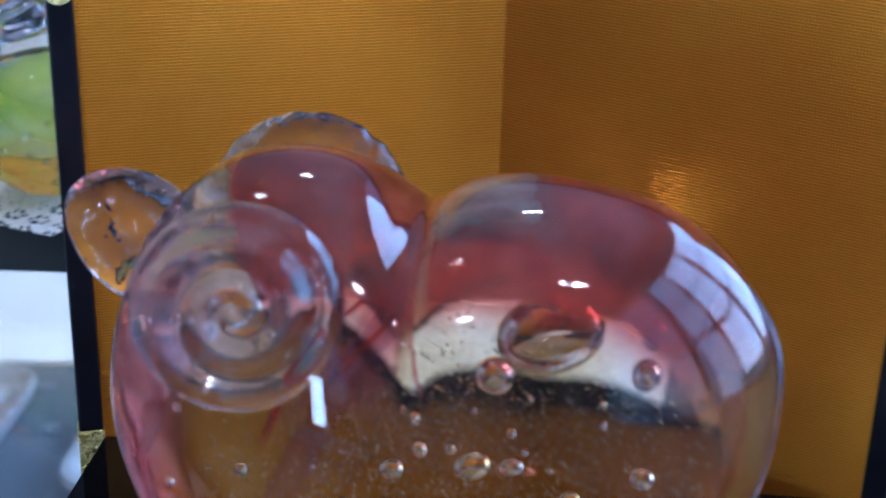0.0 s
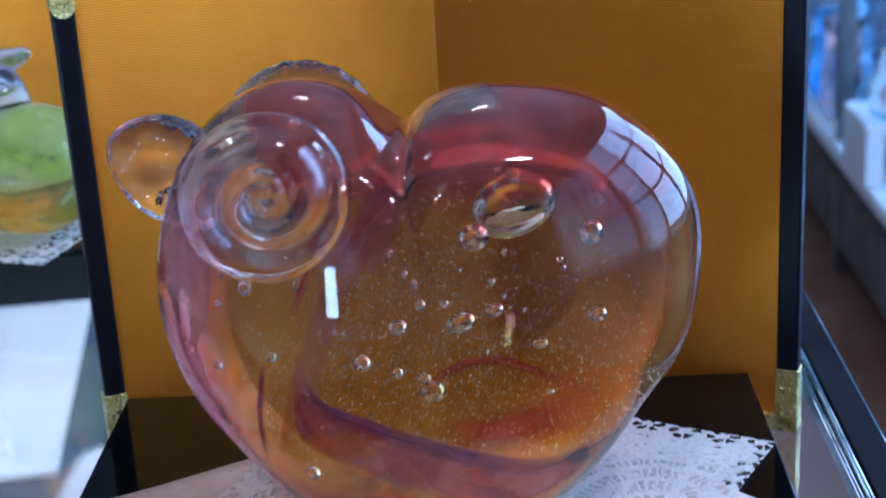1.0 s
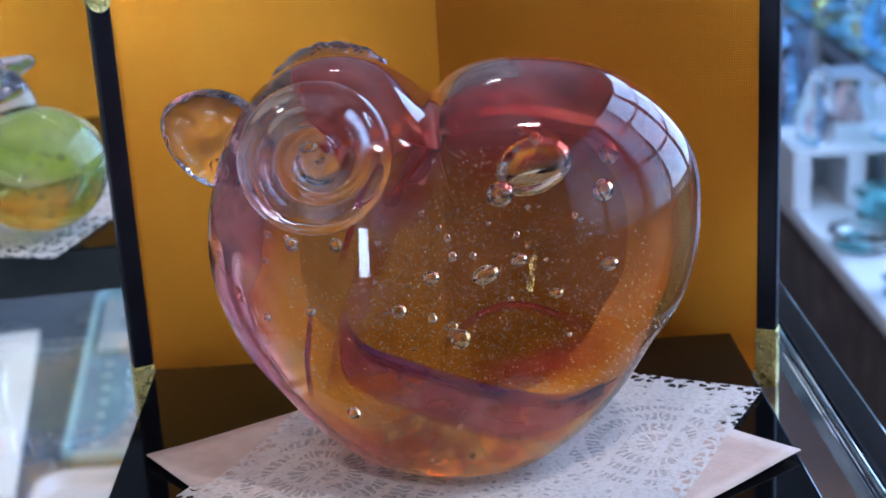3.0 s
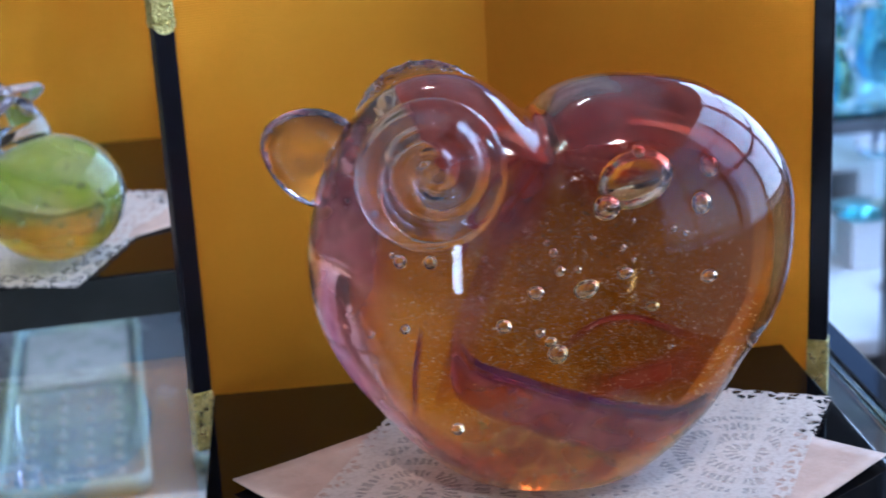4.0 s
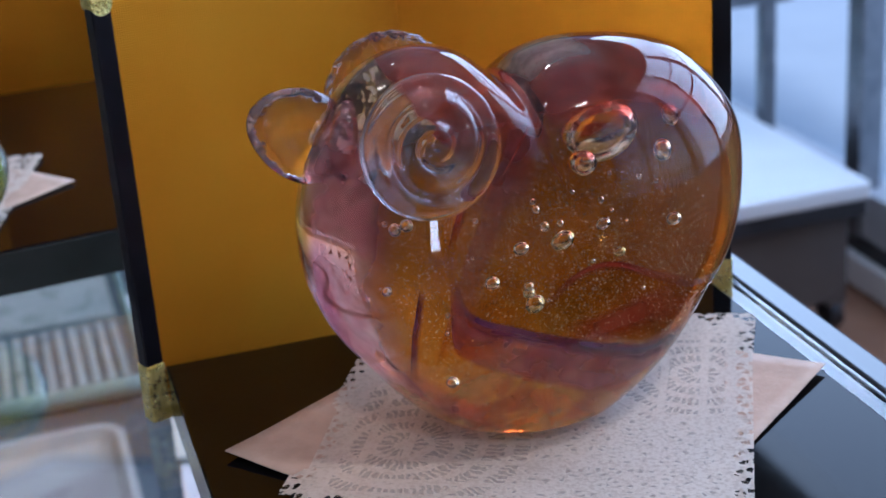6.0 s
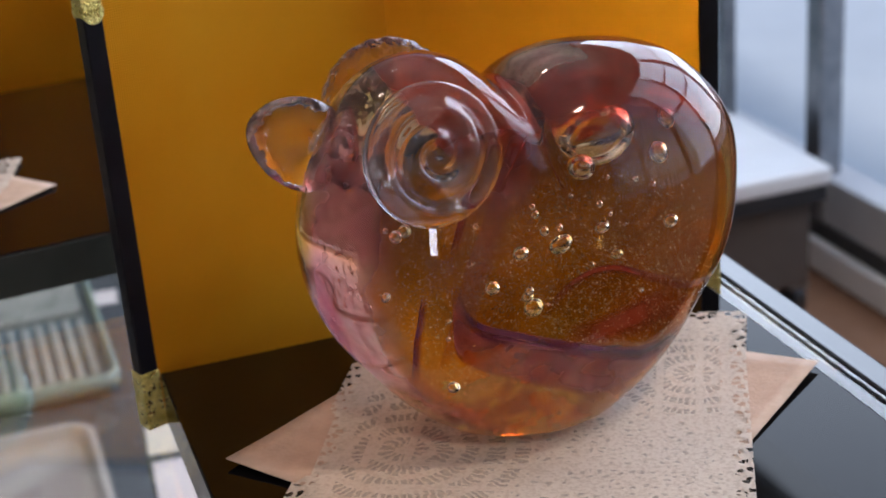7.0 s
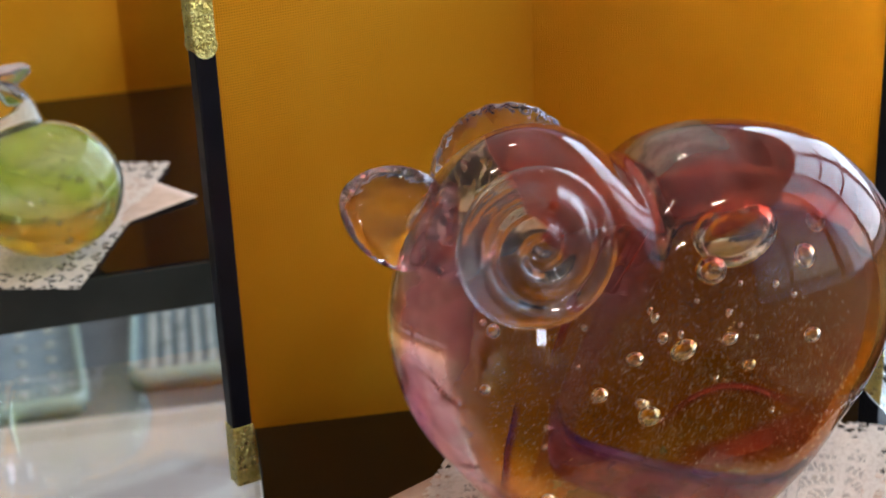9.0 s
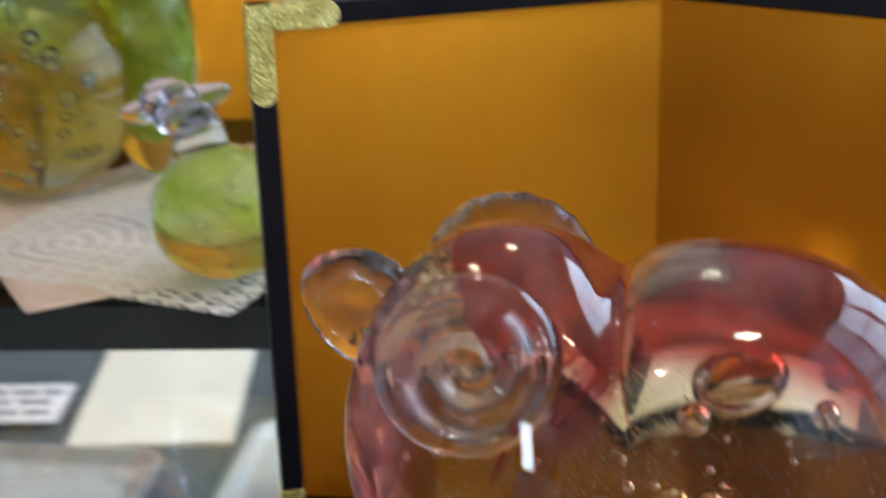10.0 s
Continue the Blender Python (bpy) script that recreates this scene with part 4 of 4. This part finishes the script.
for i in range(4):
    for j in range(7):
        x, y = -w + 0.030 + i * 0.0295, -d + 0.045 + j * 0.036
        if stud is None:
            stud = part("stud", ball(bmesh.new(), (0, 0, 0), (0.0050, 0.0050, 0.0030), None, 2), FROST, t, "", True)
            stud.location = (x, y, 0.0095)
        else:
            o = stud.copy()
            scene.collection.objects.link(o)
            o.location = (x, y, 0.0095)
part("flat_plate", cbox(-w + 0.014, w - 0.014, -d + 0.290, d - 0.014, 0.0088, 0.0165, 0.002), FROST, t, "flat frosted plate")
t, w, d = dish("glazed_dish", "wide pale glazed dish with a brown curved band", -0.298, 0.026, 0.680, 0.928, 0.020, DISH, 0.016, 0.03)
bm = bmesh.new()
band = []
for k in range(2):
    band.append([Vector((-w * 0.86 + w * 1.72 * i / 30, (-0.02 if k else -0.075) + 0.045 * (2 * i / 30 - 1) ** 2 + 0.04 * i / 30, 0.0088)) for i in range(31)])
grid_mesh(bm, band)
bmesh.ops.recalc_face_normals(bm, faces=bm.faces[:])
bmesh.ops.solidify(bm, geom=bm.faces[:], thickness=0.0006)
part("glaze_band", bm, BAND, t, "brown glaze band")
t, w, d = dish("dark_dish", "pale dish with a dark rim on the lower shelf", -0.62, -0.365, 0.62, 0.855, 0.020, BAND, 0.010, 0.02)
part("dish_floor", cbox(-w + 0.022, w - 0.022, -d + 0.022, d - 0.022, 0.0082, 0.0105, 0.001), DISH, t)


def card(name, label, x0, x1, y0, y1, material, z=0.0005, turn=0, h=0.0012):
    ob = part(name, cbox(-(x1 - x0) / 2, (x1 - x0) / 2, -(y1 - y0) / 2, (y1 - y0) / 2, 0, h, h * 0.2), material, None, label)
    ob.matrix_world = pose((x0 + x1) / 2, (y0 + y1) / 2, SZ + z, 0, 0, turn)
    return tagged(ob, "", "card")


card("shelf_paper", "wide sheet of white paper on the lower shelf", -0.24, 0.12, 0.36, 0.655, CARD, turn=0)
card("cream_card", "large plain cream card lying on the lower shelf", -0.511, -0.353, 0.890, 1.34, CREAM, turn=9, h=0.006)
t = card("price_card", "small white printed price card on the lower shelf", -0.612, -0.500, 0.905, 0.985, CARD, 0.012, 7, 0.0015)
for y, segs in ((0.022, ((-0.045, -0.01), (-0.004, 0.02), (0.026, 0.046))), (0.001, ((-0.03, 0.0), (0.008, 0.04))), (-0.021, ((-0.045, -0.02), (-0.012, 0.012), (0.018, 0.044)))):
    for a, b in segs:
        part("print_bar", cbox(a, b, y - 0.004, y + 0.004, 0.0015, 0.0017), INK, t)
card("small_card", "small white price card behind the ridged tray", 0.058, 0.092, 1.235, 1.275, CARD, turn=-6)
card("small_card", "cream card beside the glazed dish", 0.072, 0.150, 0.860, 1.010, CREAM, turn=-5)
card("small_card", "white card beside the glazed dish", 0.062, 0.150, 0.740, 0.845, CARD, turn=-5)

# ---- shop ----
structure("floor", cbox(-3.2, 1.33, -3.2, 4.2, -0.95, -0.9), FLOOR)
structure("ceiling", cbox(-3.2, 1.40, -3.2, 4.2, 1.8, 1.85), WALL)
structure("wall_west", cbox(-3.3, -3.2, -3.2, 4.2, -0.9, 1.8), WALL)
# the opening and the paving beyond are added to brighten the rack's background
structure("wall_north", cbox(-3.2, 0.62, 4.2, 4.3, -0.9, 1.8), WALL)
structure("wall_north", cbox(0.62, 1.40, 4.2, 4.3, -0.9, -0.6), WALL)
structure("wall_north", cbox(0.62, 1.40, 4.2, 4.3, 1.35, 1.8), WALL)
structure("ground", cbox(-60, 1.40, 4.31, 60, -1.10, -1.02), PAVING)
for x0, x1 in ((-3.2, -1.65), (-0.85, 1.40)):
    structure("wall_south", cbox(x0, x1, -3.3, -3.2, -0.9, 1.8), WALL)
structure("wall_south", cbox(-1.65, -0.85, -3.3, -3.2, -0.9, -0.7), WALL)
structure("wall_south", cbox(-1.65, -0.85, -3.3, -3.2, 1.35, 1.8), WALL)
structure("ground", cbox(1.40, 60, -60, 60, -1.10, -1.02), PAVING)
structure("wall_east", cbox(1.29, 1.39, -3.3, -1.90, -0.95, 1.8), WALL)
structure("wall_east", cbox(1.29, 1.39, -1.90, 4.3, 1.40, 1.8), WALL)
structure("wall_east", cbox(1.325, 1.39, -1.90, 4.3, -0.95, -0.82), DARK)
# unseen parapet, added: pale part brightens the gold leaf, dark part darkens the heart's reflection
structure("wall_east", cbox(1.29, 1.39, -1.8995, -0.15, -0.819, -0.03), WALL)
structure("wall_east", cbox(1.291, 1.389, -0.1498, 1.10, -0.819, -0.03), DARK)
win = thing("window_1", "long shop window with slim grey metal posts over a low panel", "window", Matrix.Translation((1.335, 1.8, -0.9)), kind="structure")
for y, t in ((-1.875, 0.05), (-1.24, 0.03), (-0.60, 0.06), (-0.13, 0.05), (0.54, 0.10), (1.15, 0.025), (1.76, 0.045), (2.60, 0.05)):
    part("post", cbox(-t / 2, t / 2, y - 1.8 - t / 2, y - 1.8 + t / 2, 0.086, 0.708 if y == 1.76 else 2.29, 0.003), STEEL, win)
for z, t in ((0.72, 0.025), (1.42, 0.025), (1.80, 0.025)):
    part("bar", cbox(-t / 2, t / 2, -3.69, 2.4, z - t / 2, z + t / 2, 0.003), STEEL, win)
part("panel", cbox(-0.012, 0.05, -0.69, 2.4, 0.086, 0.170, 0.003), GREY, win, "low grey panel")
part("base_rail", cbox(-0.030, -0.011, -0.69, 2.4, 0.002, 0.056, 0.004), WHITE, win, "pale base rail")

win = thing("window_2", "narrow front window with one upright bar", "window", Matrix.Translation((-1.25, -3.2, -0.7)), kind="structure")
part("bar", cbox(-0.02, 0.02, -0.03, 0.03, 0, 2.05, 0.003), DARK, win)
part("window_sill", cbox(-0.45, 0.45, -0.05, 0.06, 0, 0.03, 0.004), WHITE, win)

# low plinth with a white top and a lit glass case on it
pl = thing("display_plinth", "low grey display plinth with a white top on casters", "plinth", Matrix.Translation((0.975, 2.3, -0.9)))
part("top", cbox(-0.255, 0.250, -0.745, 0.9, 0.232, 0.262, 0.006), WHITE, pl, "white laminate top")
part("lip", cbox(-0.250, 0.245, -0.740, 0.9, 0.205, 0.2318, 0.003), DARK, pl, "dark lip")
part("body", cbox(-0.235, 0.230, -0.715, 0.9, 0.055, 0.2048, 0.004), PLINTH, pl)
for x in (-0.2, 0.215):
    for y in (-0.69, 0.8):
        bm = bmesh.new()
        bmesh.ops.create_cone(bm, cap_ends=True, segments=28, radius1=0.027, radius2=0.027, depth=0.022, matrix=pose(x, y, 0.0275, 0, 90, 0))
        bmesh.ops.bevel(bm, geom=bm.edges[:], offset=0.002, segments=1, affect="EDGES")
        w = part("caster", bm, DARK, pl, "black caster")
        part("bracket", cbox(x - 0.018, x + 0.018, y - 0.02, y + 0.02, 0.046, 0.0556, 0.002), STEEL, w)
case = thing("glass_rack", "glass shelves on steel posts over the white plinth", "display rack", Matrix.Translation((0.86, 1.93, -0.9)))
for x, y, h in ((0.400, 0.03, 0.46), (-0.11, 0.47, 1.3), (-0.11, 1.1, 1.3), (0.400, 1.1, 0.46)):
    part("post", cbox(x - 0.013, x + 0.013, y - 0.013, y + 0.013, 0.0, h, 0.002), STEEL, case)
part("shelf", cbox(0, 0.44, 0, 1.15, 0.484, 0.494, 0.001), TEAL_EDGE, case, "glass shelf with a teal edge").visible_shadow = False
part("beam", cbox(0.002, 0.438, 0.006, 0.034, 0.460, 0.4838, 0.002), STEEL, case, "grey front beam")
part("shelf", cbox(-0.02, 0.42, 0.45, 1.15, 0.75, 0.758, 0.001), TEAL_EDGE, case, "glass shelf with a teal edge").visible_shadow = False
pole = part("shop_post", cbox(-0.016, 0.016, -0.016, 0.016, 0, 2.69, 0.003), STEEL, None, "slim blue-grey metal post from floor to ceiling")
pole.matrix_world = Matrix.Translation((0.823, 1.50, -0.899))
tagged(pole, "", "post")


def riser(x0, x1, y0, y1, h, n):
    """A white stand with open bays in its front."""
    ob = thing("white_riser", "white display riser with open front bays on the plinth", "riser", Matrix.Translation((x0, y0, -0.6378)))
    w, d, t = x1 - x0, y1 - y0, 0.012
    part("top", cbox(0, w, 0, d, h - t, h, 0.002), WHITE, ob)
    part("back", cbox(0, w, d - t, d, 0.001, h - t - 0.0005, 0.001), WHITE, ob)
    for i in range(n + 1):
        x = (w - 0.030) * i / n
        part("upright", cbox(x, x + 0.030, 0, d - t - 0.0005, 0.001, h - t - 0.0005, 0.001), WHITE, ob)


riser(0.715, 1.02, 2.09, 2.26, 0.105, 3)
riser(1.00, 1.06, 1.89, 1.98, 0.095, 1)
riser(0.89, 0.95, 1.845, 1.93, 0.075, 1)


def vase(bm, r, h, neck):
    prof = [(0.5, 0), (0.9, 0.12), (1.0, 0.35), (0.85, 0.6), (neck, 0.82), (neck * 1.25, 1.0)]
    rows = [[(r * q * math.cos(a), r * q * math.sin(a), h * z) for a in (2 * math.pi * i / 24 for i in range(24))] for q, z in prof]
    vr = grid_mesh(bm, rows, True)
    bm.faces.new(list(reversed(vr[0])))
    bm.faces.new(vr[-1])
    return bm


rv = random.Random(12)
kinds = [(TEAL, "teal"), (BLUE, "blue"), (ROSE, "rose"), (AMBER, "amber"), (CLEAR, "clear"), (PALE_GLASS, "pale"), (CLEAR, "clear"), (TEAL, "teal"), (BLUE, "blue")]
for level, x0, y0, n in ((-0.4055, 0.92, 2.00, 8), (-0.1415, 0.90, 2.44, 4), (-0.5325, 0.76, 2.13, 1)):
    for i in range(n):
        for j in range(3):
            mt, word = kinds[rv.randrange(len(kinds))]
            r, h = rv.uniform(0.028, 0.052), rv.uniform(0.05, 0.15)
            bm = vase(bmesh.new(), r, h, rv.uniform(0.3, 0.9))
            ob = part("glass_vase", bm, mt, None, word + " glass vase standing on the display rack", True)
            ob.matrix_world = Matrix.Translation((x0 + j * 0.14 + rv.uniform(-0.02, 0.02), y0 + i * 0.13 + rv.uniform(-0.015, 0.015), level))
            tagged(ob, "", "vase", "vases on the display rack")
for x, y, mt, word, r, h in ((0.842, 1.984, TEAL, "teal", 0.05, 0.06), (0.761, 1.660, BLUE, "blue", 0.022, 0.03), (0.775, 1.882, PALE_GLASS, "pale", 0.05, 0.03), (0.882, 1.575, SMOKE, "dark smoky", 0.030, 0.055), (0.93, 1.75, SMOKE, "dark smoky", 0.024, 0.03)):
    ob = part("glass_bowl", vase(bmesh.new(), r, h, 0.9), mt, None, word + " glass bowl on the white plinth", True)
    ob.matrix_world = Matrix.Translation((x, y, -0.6375))
    tagged(ob, "", "bowl")
ob = part("glass_plate", vase(bmesh.new(), 0.045, 0.016, 1.0), TEAL, None, "bright teal glass plate lying on a white riser", True)
ob.matrix_world = Matrix.Translation((0.92, 1.887, -0.5625))
tagged(ob, "", "plate")
for i in range(12):
    mt, word = ((TEAL, "teal"), (PALE_GLASS, "pale"), (BLUE, "blue"), (ROSE, "rose"))[rv.randrange(4)]
    ob = part("glass_vase", vase(bmesh.new(), rv.uniform(0.03, 0.05), rv.uniform(0.08, 0.2), rv.uniform(0.4, 0.9)), mt, None, word + " glass vase standing on the white plinth", True)
    ob.matrix_world = Matrix.Translation((0.775 + 0.11 * (i % 2) + rv.uniform(-0.01, 0.01), 2.38 + 0.14 * (i // 2), -0.6375))
    tagged(ob, "", "vase", "vases on the plinth")

# second aisle cabinet behind the first
cb = thing("aisle_cabinet", "long grey aisle cabinet with a pale top", "cabinet", Matrix.Translation((0.2, 3.6, -0.9)))
part("body", cbox(-0.3, 0.9, 0, 0.5, 0.05, 0.62, 0.006), GREY, cb)
part("top", cbox(-0.31, 0.91, -0.01, 0.51, 0.6205, 0.65, 0.006), WHITE, cb)
part("base", cbox(-0.28, 0.88, 0.02, 0.48, 0, 0.0495), DARK, cb)

# ceiling spotlights
for x, y in ((-0.9, 0.2), (-0.75, 0.2), (-0.1, 1.2), (0.05, 1.2), (0.6, -0.8), (0.75, -0.8), (-0.3, -1.6), (-0.15, -1.6)):
    sp = thing("spotlight", "small warm ceiling spotlight in a white ring", "ceiling lamp", Matrix.Translation((x, y, 1.8)), "ceiling spotlights")
    bm = bmesh.new()
    bmesh.ops.create_cone(bm, cap_ends=True, segments=24, radius1=0.05, radius2=0.056, depth=0.03, matrix=pose(0, 0, -0.0155))
    part("ring", bm, WHITE, sp)
    bm = bmesh.new()
    bmesh.ops.create_cone(bm, cap_ends=True, segments=24, radius1=0.034, radius2=0.036, depth=0.006, matrix=pose(0, 0, -0.034))
    part("bulb", bm, GLOW, sp, "glowing warm bulb")
